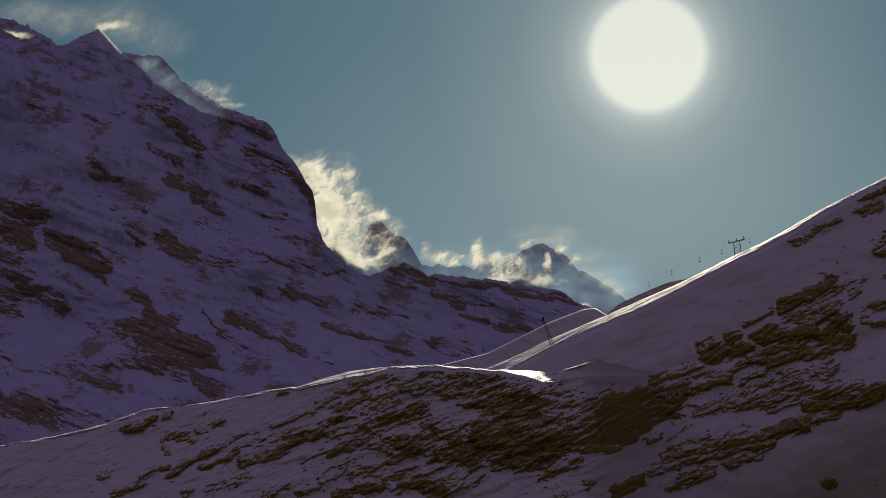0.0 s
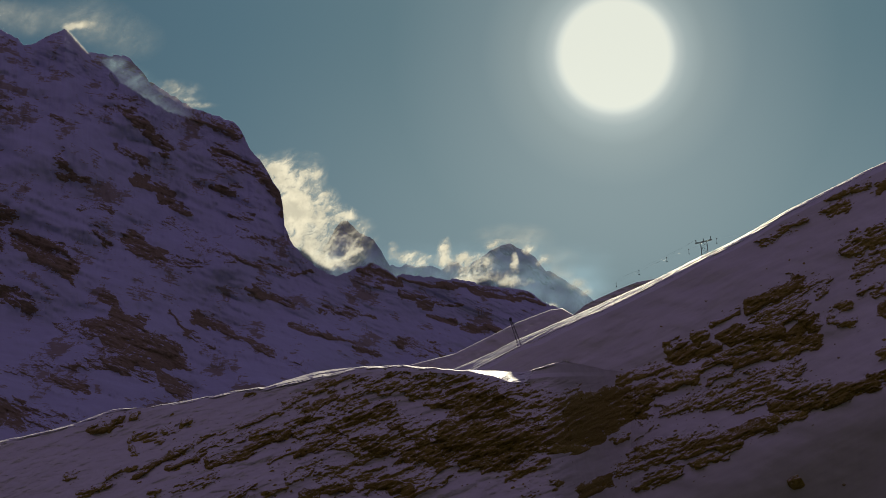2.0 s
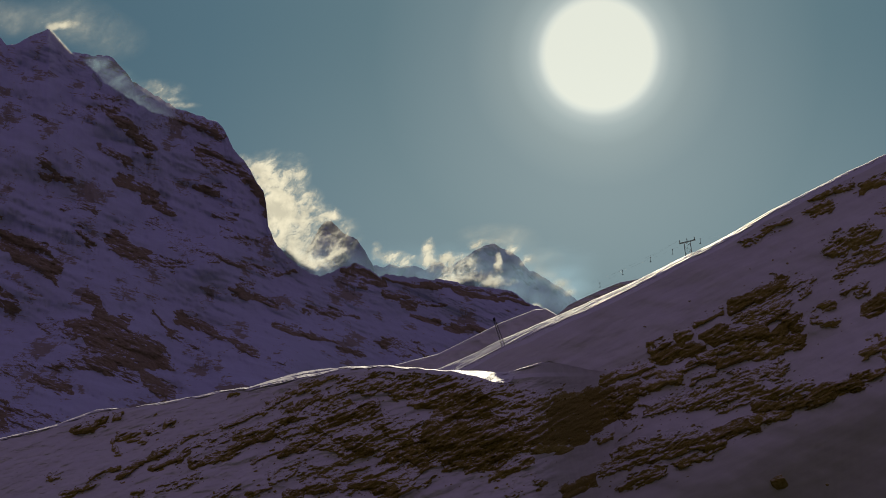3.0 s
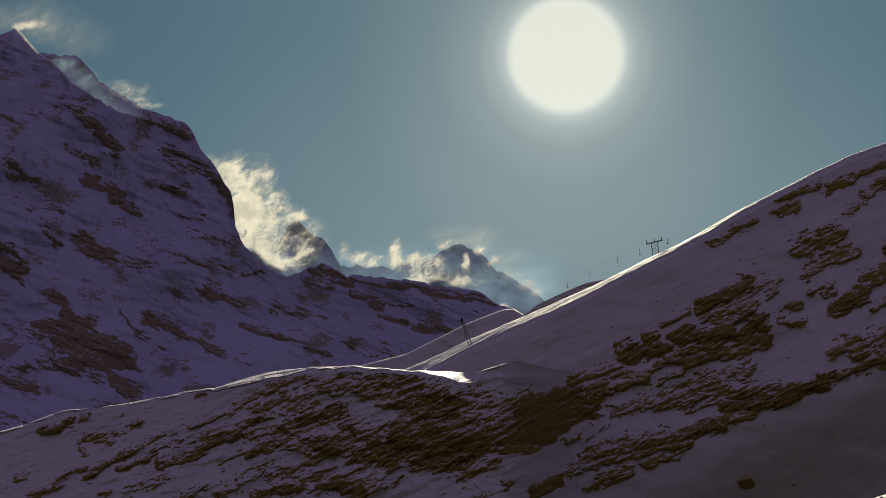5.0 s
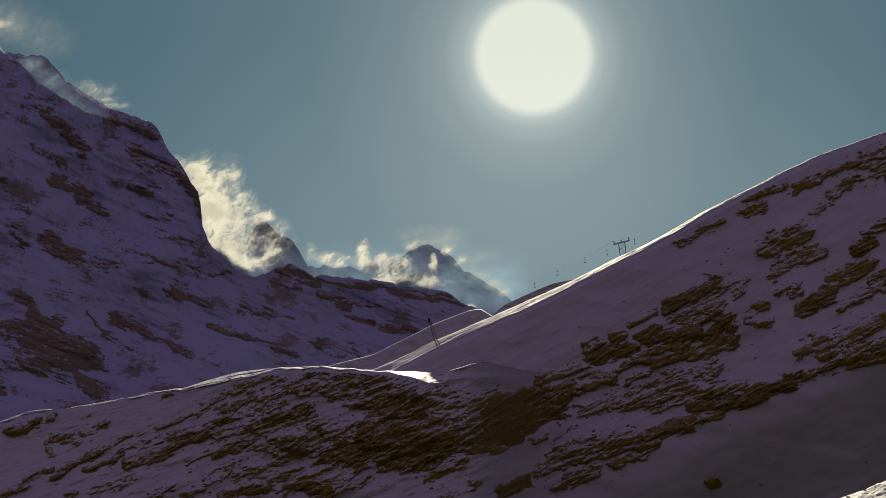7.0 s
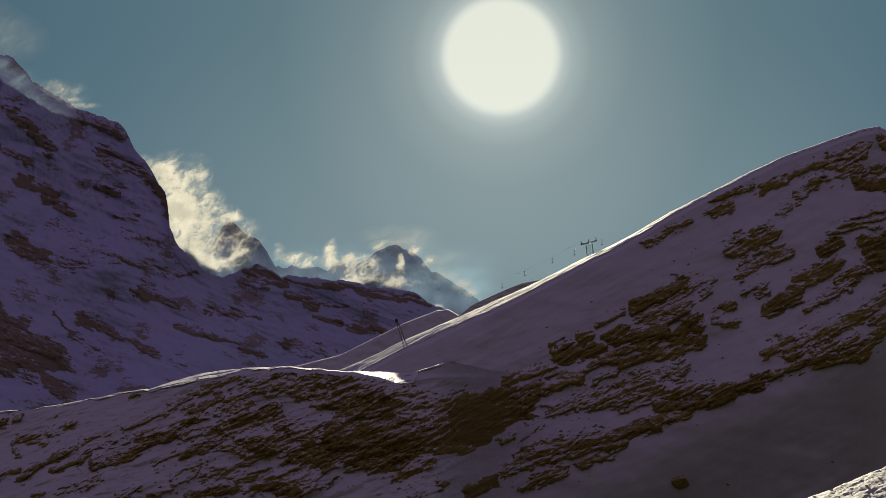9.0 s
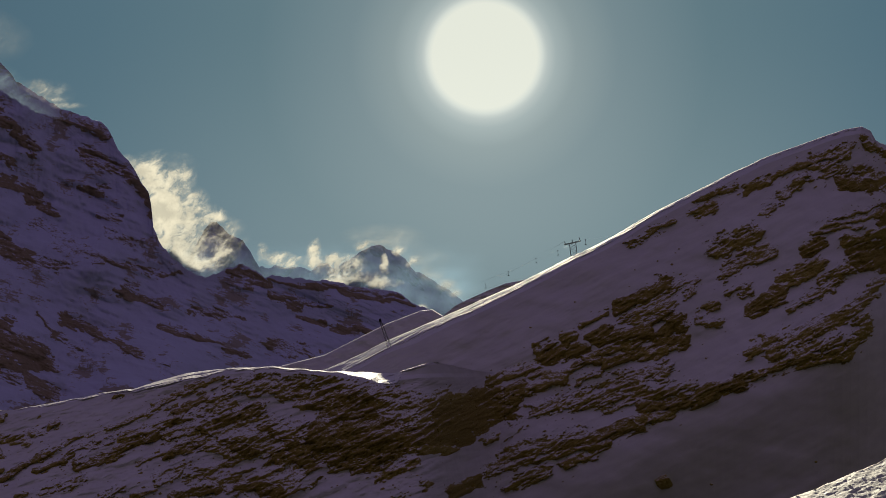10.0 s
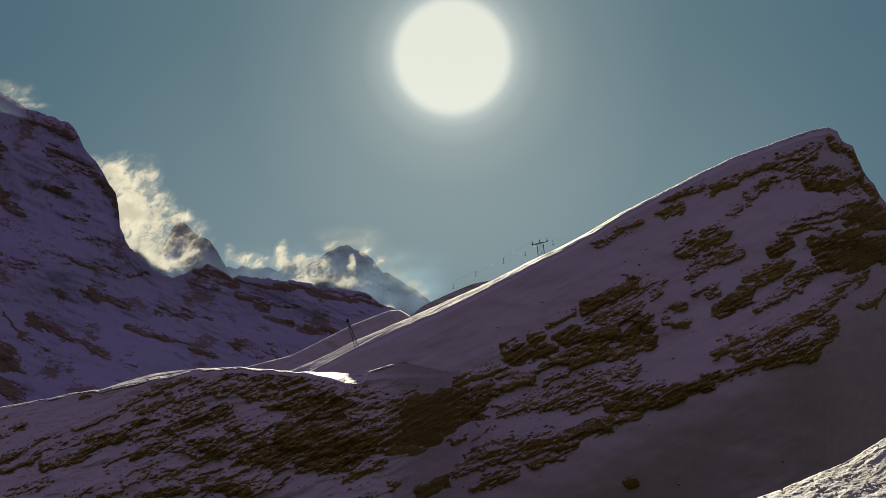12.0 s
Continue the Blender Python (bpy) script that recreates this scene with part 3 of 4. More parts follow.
MIDDLE_ROCKS = [(985, 672, 1062, 645, 9, 0), (1062, 667, 1152, 647, 6, 0), (1050, 690, 1112, 668, 8, 0), (1000, 664, 1070, 642, 6, 1), (1150, 680, 1290, 655, 13, 1),
                (1104, 714, 1250, 690, 14, 1), (1060, 726, 1140, 702, 11, 1), (974, 776, 1042, 752, 7, 0), (1000, 806, 1150, 766, 9, 1), (1090, 792, 1240, 752, 12, 2),
                (1060, 818, 1190, 783, 7, 0), (980, 832, 1052, 812, 7, 1), (1110, 826, 1162, 806, 5, 0), (1230, 706, 1340, 681, 8, 1), (1000, 862, 1090, 838, 7, 1)]
BAND_ROCKS = [(1240, 751, 1302, 731, 10, 0), (1260, 723, 1376, 701, 12, 2), (1352, 696, 1382, 690, 13, 2), (1392, 689, 1440, 672, 11, 2), (1440, 664, 1560, 636, 7, 0),
              (1442, 620, 1490, 597, 13, 0), (1486, 626, 1502, 612, 9, 0), (1510, 602, 1570, 572, 12, 1), (1500, 640, 1604, 604, 8, 1), (1450, 545, 1502, 517, 13, 2),
              (1400, 520, 1442, 510, 4, 1), (1366, 546, 1382, 539, 6, 0), (1350, 562, 1400, 572, 4, 1), (1330, 522, 1340, 500, 5, 1), (1500, 651, 1612, 626, 8, 0)]
UPPER_ROCKS = [(1234, 428, 1302, 392, 4, 1), (1342, 380, 1382, 362, 6, 0), (1350, 352, 1420, 325, 4, 1), (1442, 337, 1484, 312, 6, 0), (1484, 312, 1556, 279, 5, 0),
               (1556, 279, 1616, 268, 9, 1), (1648, 242, 1668, 260, 7, 1), (1560, 298, 1612, 302, 9, 1), (1606, 325, 1660, 322, 13, 2), (1500, 348, 1542, 312, 8, 1),
               (1466, 372, 1484, 361, 7, 1), (1576, 402, 1700, 370, 3, 0), (1590, 385, 1690, 361, 2, 1), (1560, 409, 1642, 397, 4, 1), (1386, 440, 1452, 412, 13, 1)]
HEAD_ROCKS = [(1692, 376, 1744, 386, 22, 2), (1642, 455, 1734, 442, 23, 2), (1620, 425, 1702, 406, 9, 0), (1402, 480, 1476, 446, 11, 1), (1546, 446, 1572, 430, 13, 2),
              (1502, 495, 1562, 470, 12, 0), (1576, 500, 1622, 470, 9, 1), (1526, 540, 1582, 510, 6, 1), (1520, 600, 1616, 560, 13, 0), (1622, 630, 1652, 566, 9, 1),
              (1706, 543, 1752, 522, 4, 0), (1660, 500, 1702, 490, 8, 1), (1680, 275, 1730, 345, 9, 0), (1640, 300, 1690, 330, 10, 1), (1620, 560, 1680, 500, 9, 1)]
SNOW_PATCHES = [(580, 699, 656, 733, 11), (540, 700, 592, 705, 7), (536, 821, 586, 815, 7), (440, 812, 502, 806, 8), (640, 886, 850, 862, 17), (650, 852, 684, 836, 7),
                (870, 827, 966, 800, 10), (460, 877, 492, 880, 5), (1150, 586, 1194, 568, 7), (1280, 584, 1292, 573, 5), (1110, 690, 1200, 668, 6), (960, 800, 1050, 738, 7)]

NEAR_SETS = ((FORE_ROCKS, "brown layered rock ledge breaking through ridge snow"), (EDGE_ROCKS, "small brown rock ledge in wind-packed ridge snow"),
             (FLANK_ROCKS, "broken brown rock with snow patches on a ridge flank"), (CLIFF_ROCKS, "dark layered rock cliff with snow on its ledges"),
             (STEP_ROCKS, "dark rock step below a smooth snow slope"), (MIDDLE_ROCKS, "snow-dusted dipping rock layers on a steep slope"),
             (BAND_ROCKS, "dipping rock band above a smooth snow apron"), (UPPER_ROCKS, "thin weathered rock ledge below the snow brow"),
             (HEAD_ROCKS, "weathered rock outcrop near the snow ridge top"))
rock_mass(NEAR_SETS, SNOW_PATCHES, depth_near, no_crest, (-185, 235, 1775, 905), 27, 17.0, 1.3, 1.2,
          (rock_near, rock_near_snowy, rock_near_bare), lambda line: rocky_ridge if line[0] < 960 else snow_ridge, 107, 1.25)

WALL_HIGH = [(80, 165, 112, 180, 6, 1), (20, 197, 120, 196, 4, 1), (112, 200, 142, 228, 9, 0), (150, 236, 182, 270, 8, 1), (130, 316, 180, 346, 15, 0), (164, 352, 206, 373, 10, 0),
             (172, 396, 226, 420, 7, 1), (-10, 276, 10, 308, 5, 1), (-8, 311, 36, 322, 3, 1), (-18, 212, -8, 216, 7, 1), (-115, 192, -104, 185, 5, 1), (-175, 368, -112, 388, 20, 1),
             (260, 268, 332, 300, 9, 1), (330, 296, 378, 342, 11, 1), (372, 336, 381, 392, 8, 0)]
WALL_SHOULDER = [(262, 335, 302, 336, 7, 1), (290, 383, 332, 388, 4, 1), (215, 215, 276, 225, 4, 1), (260, 211, 302, 236, 5, 1), (30, 368, 74, 371, 6, 1), (-172, 50, -96, 78, 5, 1),
                 (-85, 431, -22, 442, 18, 0), (-60, 455, 4, 474, 16, 0), (4, 478, 17, 498, 6, 0), (-175, 400, -122, 425, 20, 0), (-175, 470, -130, 490, 16, 1), (-175, 520, -92, 526, 13, 1),
                 (-80, 525, -60, 546, 8, 1), (66, 526, 86, 536, 9, 0), (50, 577, 126, 575, 19, 0)]
WALL_CLIFFS = [(82, 600, 190, 636, 30, 0), (166, 660, 214, 700, 12, 0), (36, 646, 160, 668, 8, 1), (-5, 580, 50, 590, 10, 1), (110, 426, 166, 455, 12, 0), (166, 455, 226, 470, 6, 1),
               (58, 415, 73, 432, 7, 1), (236, 560, 300, 595, 9, 0), (300, 595, 366, 622, 8, 0), (180, 550, 222, 590, 3, 0), (230, 596, 266, 615, 6, 1), (280, 460, 322, 470, 7, 1),
               (330, 471, 426, 482, 3, 1), (330, 515, 400, 540, 6, 0), (330, 503, 352, 505, 3, 1)]
WALL_BANDS = [(400, 578, 440, 592, 6, 0), (440, 592, 512, 602, 4, 0), (396, 633, 422, 640, 4, 1), (-175, 658, -70, 662, 6, 1), (-25, 670, 28, 695, 9, 0), (-175, 716, -85, 740, 27, 0),
              (-66, 728, 16, 740, 9, 1), (-80, 746, -20, 760, 10, 1), (450, 548, 542, 562, 5, 1), (517, 478, 582, 492, 8, 1), (560, 500, 602, 505, 5, 1), (600, 496, 722, 512, 4, 0),
              (722, 516, 852, 536, 5, 0), (700, 506, 842, 520, 3, 1), (638, 560, 692, 573, 6, 0)]
PASS_BANDS = [(706, 583, 776, 590, 7, 0), (590, 612, 672, 628, 7, 1), (515, 618, 552, 630, 5, 1), (664, 538, 702, 541, 2, 1), (620, 539, 650, 541, 3, 1), (-320, 520, -200, 620, 50, 1),
              (220, 430, 300, 452, 5, 1), (-178, 440, -140, 520, 16, 1), (60, 640, 170, 650, 13, 0), (82, 556, 122, 592, 16, 0), (-178, 548, -150, 552, 10, 1), (90, 260, 132, 282, 6, 1), (300, 410, 360, 428, 4, 1), (-60, 640, 20, 652, 4, 1), (600, 525, 640, 531, 2, 1)]


def depth_back(u, v):
    return np.where((v > crest_peak_r(u)) & (u < 194), np.minimum(depth_peak(u, v), depth_wall(u, v)), depth_wall(u, v))


def back_crest(u):
    return np.minimum(crest_wall_r(u), np.where(u < 194, crest_peak_r(u), 9e9))


rock_mass(((WALL_HIGH, "dark rock rib high on a shaded mountain wall"), (WALL_SHOULDER, "snow-dusted rock patch on a mountain wall"), (WALL_CLIFFS, "dark bare cliff on a shaded mountain wall"),
           (WALL_BANDS, "thin rock band across a shaded mountain wall"), (PASS_BANDS, "low rock band below a snowy mountain pass")), (), depth_back, back_crest,
          (-330, 40, 900, 790), -22, 10.0, 2.4, 1.4, (rock_mountain, rock_mountain_snowy), lambda line: mountain_peak if line[0] < 60 else mountain_wall, 431)


# ---- the sunlit snow bank beside the tripod ----
bank_edge = profile([(300, 1500), (784, 1180), (1100, 1040), (1400, 930), (1505, 884), (1540, 872), (1574, 860), (1600, 848), (1625, 837), (1650, 829),
                     (1674, 819), (1700, 803), (1742, 777), (1850, 715), (2050, 600)])


def snow_bank():
    far = 42.0
    x, y = np.meshgrid(np.concatenate([np.linspace(-1.5, 6.2, 50), np.linspace(6.22, 9.8, 330), np.linspace(9.9, 12.0, 12)]), np.concatenate([np.linspace(20, 32, 70), np.linspace(32.04, 44, 220), np.linspace(44.3, 60, 16)]))
    edge_u = 784.0 + x / far * FOCUS
    edge_place = at(edge_u, bank_edge(edge_u), far + 0 * x)
    ridge_y, ridge_z = edge_place[..., 1], edge_place[..., 2]
    ahead = y - ridge_y
    z = ridge_z - np.where(ahead < 0, -ahead * 0.213, ahead * 0.45) - 0.02 * np.clip(ahead + 1.0, 0, 1) ** 2
    lumps = 0.0045 * fbm(x / 0.22, y / 0.40, 6, 201, 0.74) + 0.003 * fbm(x / 0.06, y / 0.30, 4, 203, 0.75) + 0.016 * np.abs(fbm(x / 0.9, y / 1.7, 3, 205)) + 0.006 * np.clip(ridged(x / 0.16, y / 0.30, 3, 207) - 0.2, 0, 2)
    z = z + lumps - 0.35 * step(np.abs(x - 5.0), 6.5, 8.0)
    rng = np.random.default_rng(211)                       # loose clods thrown up on the crust
    many = 900
    i, j = rng.integers(60, z.shape[0] - 20, many), rng.integers(50, z.shape[1] - 13, many)
    size = 0.006 * rng.lognormal(0, 0.6, (many, 1, 1)) * np.array([1.3, 1.3, 0.9])
    shape = np.array([(-1, -0.8, -0.8), (1, -0.9, -0.8), (0.9, 0.9, -0.8), (-0.8, 0.8, -0.8), (-0.7, -0.5, 0.6), (0.6, -0.5, 0.8), (0.5, 0.5, 0.7), (-0.6, 0.5, 0.8)])
    quads = np.array([(0, 1, 5, 4), (1, 2, 6, 5), (2, 3, 7, 6), (3, 0, 4, 7), (4, 5, 6, 7)])
    spots = np.stack([x[i, j], y[i, j], z[i, j]], -1)[:, None] + (shape[None] + rng.normal(0, 0.28, (many, 8, 3))) * size
    mesh = bpy.data.meshes.new("snow_clods")
    mesh.from_pydata(spots.reshape(-1, 3).tolist(), [], (quads[None] + 8 * np.arange(many)[:, None, None]).reshape(-1, 4).tolist())
    mesh.materials.append(snow_near)
    tagged(new("snow_clods", mesh), "loose white snow clods on a sunlit bank", "snow clods", kind="stuff")
    return grid_mesh("snow_bank", np.stack([x, y, z], -1)[::-1], snow_near)


tagged(snow_bank(), "rough churned snow bank in full sunlight", "snow bank")


# ---- a sheet added to imitate the air's haze before the far peaks ----
haze_u, haze_v = np.meshgrid(np.linspace(380, 1000, 90), np.linspace(415, 620, 40))
haze_d = 3720 + 40 * fbm(haze_u / 120, haze_v / 80, 3, 401) - 0.4 * (haze_v - 415)
tagged(grid_mesh("mist", at(haze_u, haze_v, haze_d), mist), "thin blue sheet standing in for haze before far peaks", "mist", kind="stuff")


# ---- boulders ----
def boulder(u, v, wide, seed, label):
    """A broken stone half sunk in the snow of the slope."""
    d = float(depth_ridge(np.array(u, float), np.array(v, float)))
    size = wide * d / FOCUS * 0.5
    bm = bmesh.new()
    bmesh.ops.create_icosphere(bm, subdivisions=4 if wide > 12 else 2, radius=1.0)
    rng = random.Random(seed)
    cuts = [(Vector((rng.uniform(-1, 1), rng.uniform(-1, 1), rng.uniform(-0.6, 1))).normalized(), rng.uniform(0.45, 0.8)) for _ in range(14)]
    for vert in bm.verts:
        for side, reach_out in cuts:
            over = vert.co.dot(side) - reach_out
            if over > 0:
                vert.co -= side * over * 0.92
        vert.co *= 1.0 + 0.10 * noise.fractal(vert.co * 2.5 + Vector((seed, 0, 0)), 0.6, 2.0, 4)
        vert.co = Vector((vert.co.x * 1.15, vert.co.y, vert.co.z * 0.85)) * size
    mesh = bpy.data.meshes.new("boulder")
    bm.to_mesh(mesh)
    bm.free()
    mesh.attributes.new("thickness", "FLOAT", "POINT").data.foreach_set("value", [1.0] * len(mesh.vertices))
    mesh.materials.append(rock_near)
    ob = new("boulder", mesh)
    ob.location = Vector(at(np.float64(u), np.float64(v), np.float64(d + 0.1 * size)))
    return tagged(ob, label, "boulder", "stones on the snow")


boulder(1291, 851, 36, 3, "large broken brown boulder half sunk in snow")
for u, v, wide in ((1376, 857, 7), (1133, 534, 6), (1054, 579, 6), (1562, 818, 6), (1280, 462, 5), (1318, 440, 5), (1312, 447, 4), (1430, 400, 5),
                   (1306, 468, 6), (1240, 477, 4), (1404, 520, 6), (1366, 634, 6), (1360, 610, 4)):
    boulder(u, v, wide, u, "small dark stone on the smooth snow slope")


# ---- ski lift ----
def beam(bm, a, b, thick):
    """A square bar from a to b."""
    a, b = Vector(a), Vector(b)
    turn = (b - a).to_track_quat("Z", "Y").to_matrix().to_4x4()
    bmesh.ops.create_cube(bm, size=1.0, matrix=Matrix.Translation((a + b) / 2) @ turn @ Matrix.Diagonal((thick, thick, (b - a).length, 1)))


def drum(bm, a, b, radius, sides=12):
    a, b = Vector(a), Vector(b)
    turn = (b - a).to_track_quat("Z", "Y").to_matrix().to_4x4()
    bmesh.ops.create_cone(bm, cap_ends=True, segments=sides, radius1=radius, radius2=radius, depth=(b - a).length, matrix=Matrix.Translation((a + b) / 2) @ turn)


def part(name, build, mat, parent, label=""):
    bm = bmesh.new()
    build(bm)
    mesh = bpy.data.meshes.new(name)
    bm.to_mesh(mesh)
    bm.free()
    mesh.materials.append(mat)
    ob = new(name, mesh)
    ob.parent = parent
    return tagged(ob, label) if label else ob


def lift_tower(m, high, arm, low, top, bar, label):
    """A lattice tower of a drag lift: four legs with bracing, a cross arm and its rope wheels."""
    tower = new("lift_tower")
    corners = ((-1, -1), (1, -1), (1, 1), (-1, 1))
    for x, y in corners:
        part("leg", lambda bm: beam(bm, (x * low, y * low, -1.5), (x * top, y * top, high), bar), steel, tower)
    tiers = 5
    for side in range(4):
        (xa, ya), (xb, yb) = corners[side], corners[(side + 1) % 4]
        for tier in range(tiers):
            z0, z1 = high * tier / tiers, high * (tier + 1) / tiers
            r0, r1 = low + (top - low) * z0 / high, low + (top - low) * z1 / high
            p, q = ((xa * r0, ya * r0, z0), (xb * r1, yb * r1, z1)) if tier % 2 else ((xb * r0, yb * r0, z0), (xa * r1, ya * r1, z1))
            part("brace", lambda bm: beam(bm, p, q, bar * 0.6), steel, tower)
    for y in (-top * 0.6, top * 0.6):
        part("cross_arm", lambda bm: (beam(bm, (-arm, y, high + 0.02), (0, y, high + 0.22), bar * 1.5), beam(bm, (0, y, high + 0.22), (arm, y, high + 0.55), bar * 1.5)), steel, tower)
    for x, z in ((-arm + 0.25, high + 0.3), (0.0, high + 0.55), (arm - 0.25, high + 0.85)):
        rack = part("wheel_rack", lambda bm: (beam(bm, (x, -0.47 * arm, z + 0.1), (x, 0.47 * arm, z + 0.1), bar * 1.4), beam(bm, (x, 0, z - 0.35), (x, 0, z + 0.5), bar * 2.0)), steel, tower)
        for y in (-0.38 * arm, -0.13 * arm, 0.13 * arm, 0.38 * arm):
            part("rope_wheel", lambda bm: drum(bm, (x - 0.08, y, z + 0.28), (x + 0.08, y, z + 0.28), bar * 2.0), rubber, rack, "black rubber-lined rope wheel")
    tower.matrix_world = m
    return tagged(tower, label, "lift tower", "lift towers")


def spot(u, v, d):
    return Vector(at(np.float64(u), np.float64(v), np.float64(d)))


main_foot = spot(1133, 462, 702)
lift_tower(Matrix.Translation(main_foot) @ pose(0, 0, 0, 0, -6, -8), 5.1, 2.35, 0.92, 0.88, 0.10, "grey steel lattice lift tower on the snow brow")
lower_foot = spot(802, 606, 640)
lift_tower(Matrix.Translation(lower_foot) @ pose(0, 0, 0, 0, -19, 0) @ pose(0, 0, 0, 0, 0, 72), 5.3, 0.5, 0.42, 0.22, 0.07, "leaning steel lattice lift tower against the shaded slope")


def rope(a, b, sag, label):
    bm = bmesh.new()
    points = [Vector(a).lerp(Vector(b), k / 14) - Vector((0, 0, sag * 4 * (k / 14) * (1 - k / 14))) for k in range(15)]
    for p, q in zip(points, points[1:]):
        drum(bm, p, q, 0.006, 5)
    mesh = bpy.data.meshes.new("lift_cable")
    bm.to_mesh(mesh)
    bm.free()
    mesh.materials.append(steel)
    return tagged(new("lift_cable", mesh), label, "cable", "lift cables"), points


left_rope = rope(spot(1114.5, 426.5, 652), spot(925, 522, 800), 1.0, "thin dark steel lift cable against the sky")[1]
right_rope = rope(spot(1142, 424.5, 652), spot(945, 505, 800), 0.6, "thin dark steel lift cable against the sky")[1]
rope(spot(1114.5, 426.5, 652), spot(788, 566, 640), 1.5, "thin dark steel lift cable above the snow slope")
upper_rope = rope(spot(1142, 424.5, 652), spot(1225, 409, 690), 0.3, "thin dark steel lift cable above the snow slope")[1]


def drag_bar(top, label):
    bar = new("drag_bar")
    part("spool_box", lambda bm: drum(bm, (-0.12, 0, -0.05), (0.12, 0, -0.05), 0.13), steel, bar)
    part("hanger", lambda bm: drum(bm, (0, 0, -0.1), (0.05, 0, -1.25), 0.045, 8), steel, bar)
    part("seat_bar", lambda bm: (beam(bm, (-0.24, 0, -1.32), (0.3, 0, -1.22), 0.12), beam(bm, (0.05, 0, -1.3), (0.05, 0, -1.1), 0.14)), rubber, bar)
    bar.location = top
    return tagged(bar, label, "drag bar", "drag bars on the lift")


def along_rope(points, u):
    x_of = lambda p: 784 + p.x / (p.y * CT + (p.z - EYE) * ST) * FOCUS
    for p, q in zip(points, points[1:]):
        a, b = x_of(p), x_of(q)
        if min(a, b) <= u <= max(a, b):
            return p.lerp(q, (u - a) / (b - a))
    return points[-1]


for u, line in ((975, left_rope), (1015, right_rope), (1064, left_rope), (1103, right_rope), (1152, upper_rope)):
    drag_bar(along_rope(line, u), "small dark drag bar hanging from the lift cable")


# ---- snow blown from the crests ----
def blown_snow(puffs, d, spread, layers, seed, torn, label, mat=drift_snow):
    """Drifting snow as billowing veils one behind another, each thick in the middle of its puffs and torn into wisps."""
    arr = np.array([p[:4] for p in puffs], float)
    u, v = np.meshgrid(np.arange((arr[:, 0] - 2.3 * arr[:, 2]).min(), (arr[:, 0] + 2.3 * arr[:, 2]).max(), 1.0),
                       np.arange((arr[:, 1] - 2.3 * arr[:, 3]).min(), (arr[:, 1] + 2.3 * arr[:, 3]).max(), 1.0))
    body = sum(dense * np.exp(-((u - pu) / ru) ** 2 - ((v - pv) / rv) ** 2) for pu, pv, ru, rv, dense in puffs)
    cloud = new("blown_snow")
    for layer in range(layers):
        bend_u = u + 4.0 * fbm(u / 30, v / 30, 3, seed + 90 + layer)
        bend_v = v + 4.0 * fbm(u / 30, v / 30, 3, seed + 95 + layer)
        wisp = 0.5 * billow((bend_u + 0.35 * bend_v) / 60, (bend_v - 0.35 * bend_u) / 44, 4, seed) \
            + 0.9 * fbm((bend_u - 0.8 * bend_v) / 34, (bend_v + 0.8 * bend_u) / 17, 7, seed + 7 * layer + 1, 0.70)
        thick = 0.94 * np.clip(1.0 - np.exp(-2.6 / layers * np.maximum(body - 0.008, 0) * np.exp(torn * wisp)), 0, 1)
        depth = d + spread * (layer - layers / 2) + spread * fbm(u / 55, v / 55, 2, seed + 60 + layer)
        keep = (thick > 0.003)[:-1, :-1]
        veil = grid_mesh("veil", at(u, v, depth), mat, keep, True, thick)
        veil.parent = cloud
    return tagged(cloud, label, "cloud", kind="stuff")


blown_snow([(386, 322, 16, 20, 1.0), (396, 352, 22, 28, 1.5), (422, 352, 22, 22, 0.8), (410, 395, 28, 32, 1.5), (446, 388, 22, 18, 0.6), (424, 440, 30, 24, 1.2),
            (460, 466, 32, 9, 0.9), (392, 302, 22, 10, 0.35), (436, 318, 16, 16, 0.18), (460, 350, 16, 12, 0.22), (478, 374, 18, 10, 0.25), (500, 384, 14, 8, 0.15), (415, 462, 22, 14, 1.3),
            (455, 432, 22, 14, 0.4), (512, 448, 16, 9, 0.35), (520, 410, 30, 24, 0.05), (400, 290, 50, 20, 0.06)],
           3720, 6, 1, 301, 1.5, "sunlit cloud of blown snow pouring round the mountain shoulder")
blown_snow([(580, 446, 8, 12, 0.10), (612, 458, 18, 9, 0.20), (628, 466, 16, 6, 0.16), (672, 450, 8, 17, 0.45), (664, 464, 18, 7, 0.28), (702, 462, 16, 11, 0.30), (722, 474, 20, 13, 0.85),
            (740, 496, 28, 9, 0.9), (752, 470, 10, 14, 0.14), (795, 474, 5, 15, 0.34), (788, 496, 12, 9, 0.40), (775, 500, 30, 6, 0.35), (789, 428, 22, 4, 0.12), (760, 436, 14, 7, 0.08),
            (822, 440, 10, 9, 0.14), (850, 464, 14, 10, 0.08)],
           3740, 6, 1, 302, 1.7, "thin sunlit blown snow along the far crests")
blown_snow([(880, 486, 16, 9, 0.10), (905, 504, 14, 8, 0.20), (922, 518, 9, 6, 0.25), (863, 544, 6, 4, 0.9), (790, 418, 60, 18, 0.05), (870, 462, 40, 22, 0.04), (815, 424, 30, 18, 0.04)],
           3735, 6, 1, 310, 0.5, "faint spindrift over a far ridge")
# a plume, and a row of small puffs imitating the peak's sunlit rim
blown_snow([(4, 49, 7, 3, 1.1), (16, 45, 12, 4, 1.0), (32, 42, 14, 5, 0.35), *[(1 + 2.15 * k, 53 + 2.45 * k, 0.9, 2.4, 0.40 - 0.012 * k) for k in range(20)],
            (46, 52, 34, 24, 0.04)],
           3285, 3, 1, 303, 0.7, "plume of snow streaming from the sharp peak")
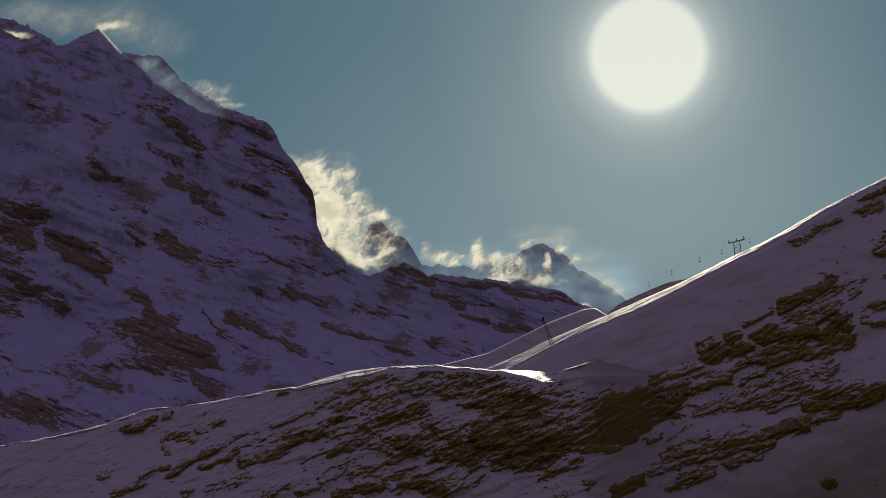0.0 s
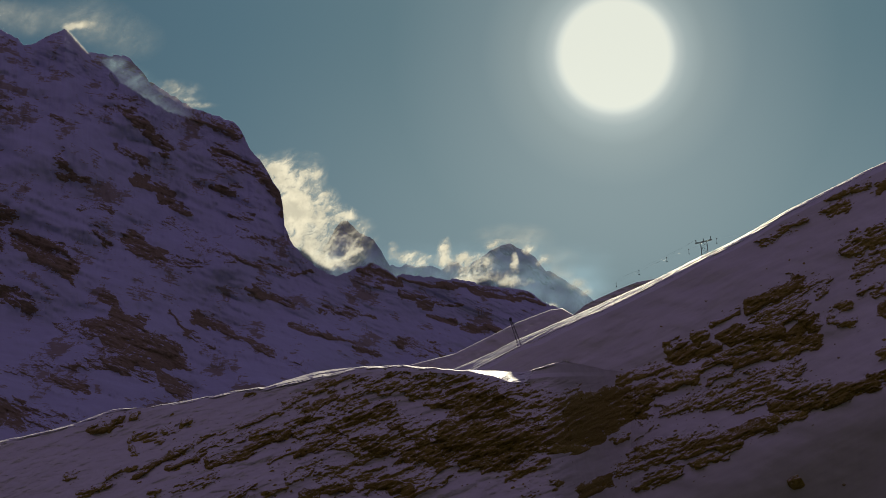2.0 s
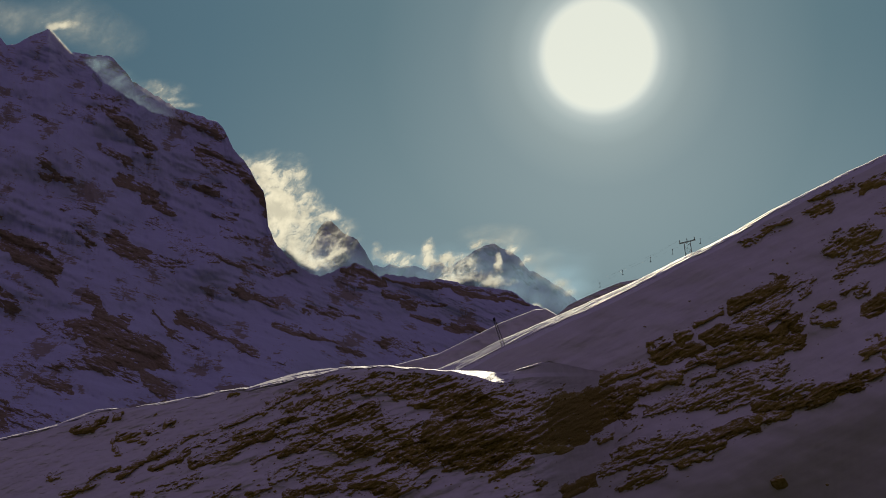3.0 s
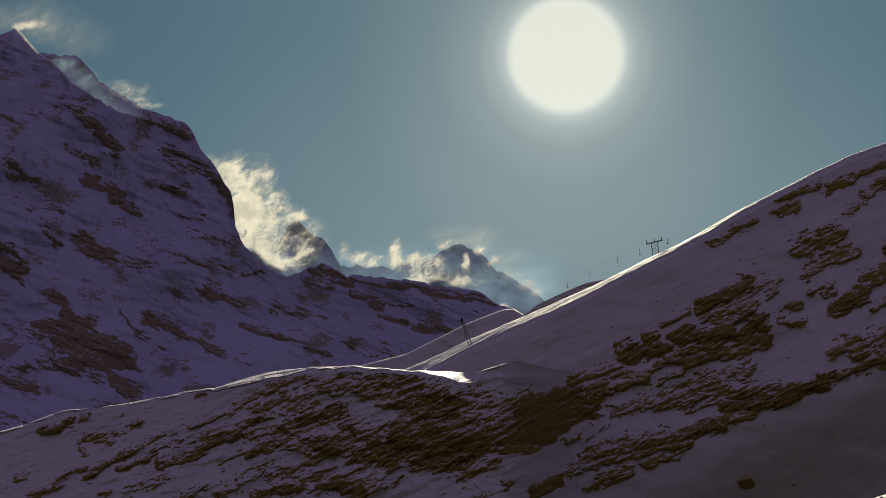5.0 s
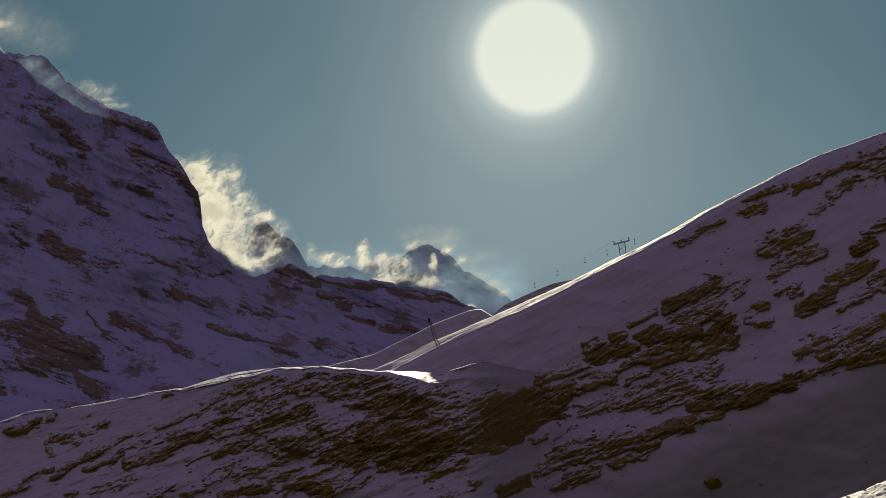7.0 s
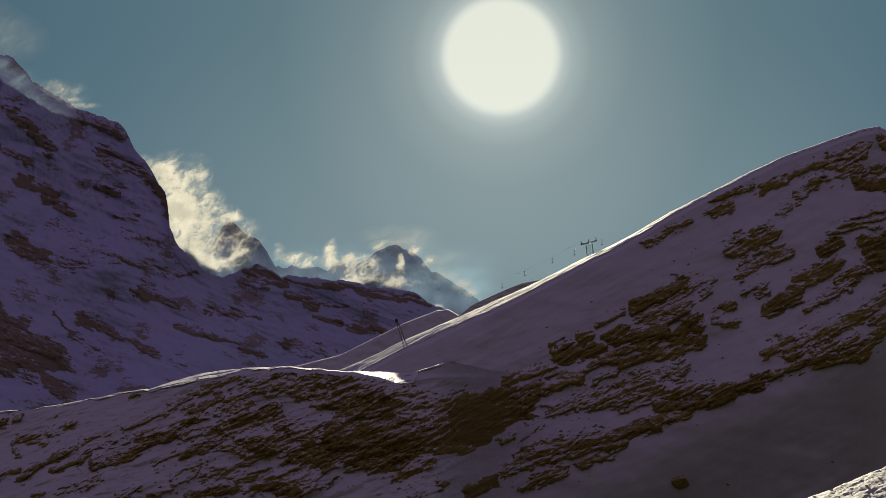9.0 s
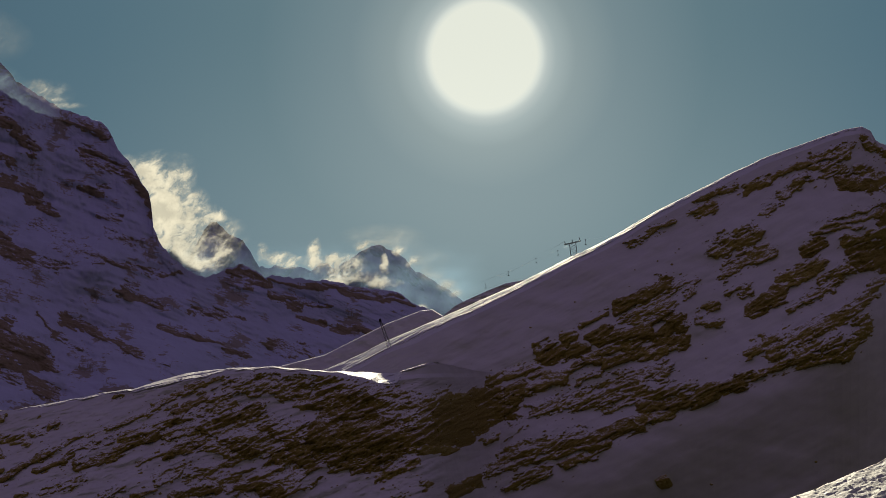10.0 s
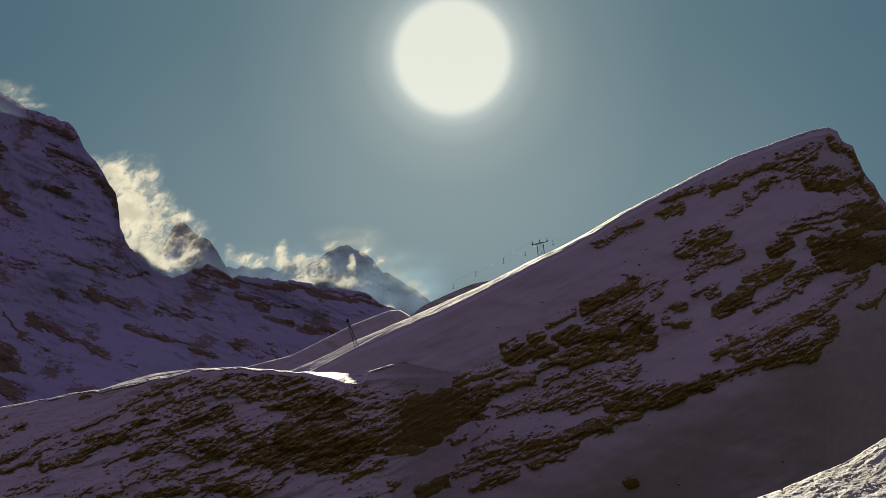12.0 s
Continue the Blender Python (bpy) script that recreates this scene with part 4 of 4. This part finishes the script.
# veil added in place of rim light lower on the same edge
blown_snow([(78 + 3 * k, 134 + 4 * k, 2.0, 4, 1.0) for k in range(5)], 3215, 3, 1, 307, 0.8, "thin bright veil imitating rim light along the peak's flank")
blown_snow([(-130, 22, 60, 24, 0.08), (36, 30, 60, 36, 0.045), (-60, 40, 50, 24, 0.05), (110, 70, 56, 36, 0.04)], 3420, 4, 1, 309, 0.35, "faint haze of drifting snow above the peak")
blown_snow([(-150, 62, 16, 4, 0.9), (-170, 60, 14, 5, 0.8)], 3120, 4, 1, 306, 1.2, "bright snow drift below the mountain crest")
blown_snow([(236, 187, 22, 4, 0.12), (212, 176, 18, 4, 0.11), (190, 165, 50, 22, 0.04), (345, 285, 10, 8, 0.25)], 3300, 5, 1, 304, 1.2, "thin snow drift along the mountain crest")
blown_snow([(84, 114, 22, 12, 0.10), (110, 138, 26, 18, 0.10), (142, 168, 30, 22, 0.09), (180, 204, 30, 24, 0.08), (235, 255, 36, 30, 0.04)], 3150, 3, 1, 308, 0.5, "faint haze of drifting snow tinted shade-blue before a mountain shoulder", shade_tinted_haze)


# ---- loose stones round the outcrops ----
def scattered_stones(lists, count, seed):
    """Small angular chips of rock lying about the outcrops, too many to count."""
    rng = np.random.default_rng(seed)
    strokes = [k for rocks in lists for k in rocks]
    weight = np.array([(abs(k[2] - k[0]) + abs(k[3] - k[1]) + 20) * (1.6 if k[5] == 1 else 1.0) for k in strokes])
    pick = rng.choice(len(strokes), count, p=weight / weight.sum())
    t = rng.uniform(-0.12, 1.12, count)
    arr = np.array(strokes, float)[pick]
    u = arr[:, 0] + t * (arr[:, 2] - arr[:, 0]) + rng.normal(0, 1, count) * (arr[:, 4] * 0.8 + 5)
    v = arr[:, 1] + t * (arr[:, 3] - arr[:, 1]) + rng.normal(0, 1, count) * (arr[:, 4] * 0.8 + 5)
    fit = v > np.where(u < 860, crest_fore_r(u) + 6, crest_ridge_r(u) + 14)
    u, v = u[fit], v[fit]
    d = depth_near(u, v)
    shape = np.array([(-1, -0.6, -0.8), (1, -0.7, -0.8), (0.9, 0.8, -0.8), (-0.8, 0.7, -0.8), (-0.7, -0.5, 0.5), (0.6, -0.5, 0.8), (0.5, 0.5, 0.6), (-0.6, 0.4, 0.7)])
    quads = np.array([(0, 1, 5, 4), (1, 2, 6, 5), (2, 3, 7, 6), (3, 0, 4, 7), (4, 5, 6, 7)])
    many = len(u)
    size = 0.10 * rng.lognormal(0, 0.6, (many, 1, 1)) * np.array([1.7, 1.0, 0.8])
    corners = at(u, v, d)[:, None] + (shape[None] + rng.normal(0, 0.22, (many, 8, 3))) * size
    tilt = corners - corners.mean(1, keepdims=True)
    corners[..., 2] += 0.45 * tilt[..., 0]
    faces = (quads[None] + 8 * np.arange(many)[:, None, None]).reshape(-1, 4)
    mesh = bpy.data.meshes.new("loose_stones")
    mesh.from_pydata(corners.reshape(-1, 3).tolist(), [], faces.tolist())
    mesh.attributes.new("thickness", "FLOAT", "POINT").data.foreach_set("value", [0.5] * len(mesh.vertices))
    mesh.materials.append(rock_near)
    return tagged(new("loose_stones", mesh), "loose brown stones scattered over the snow", "stones", kind="stuff")


scattered_stones([rocks for rocks, label in NEAR_SETS], 3600, 77)
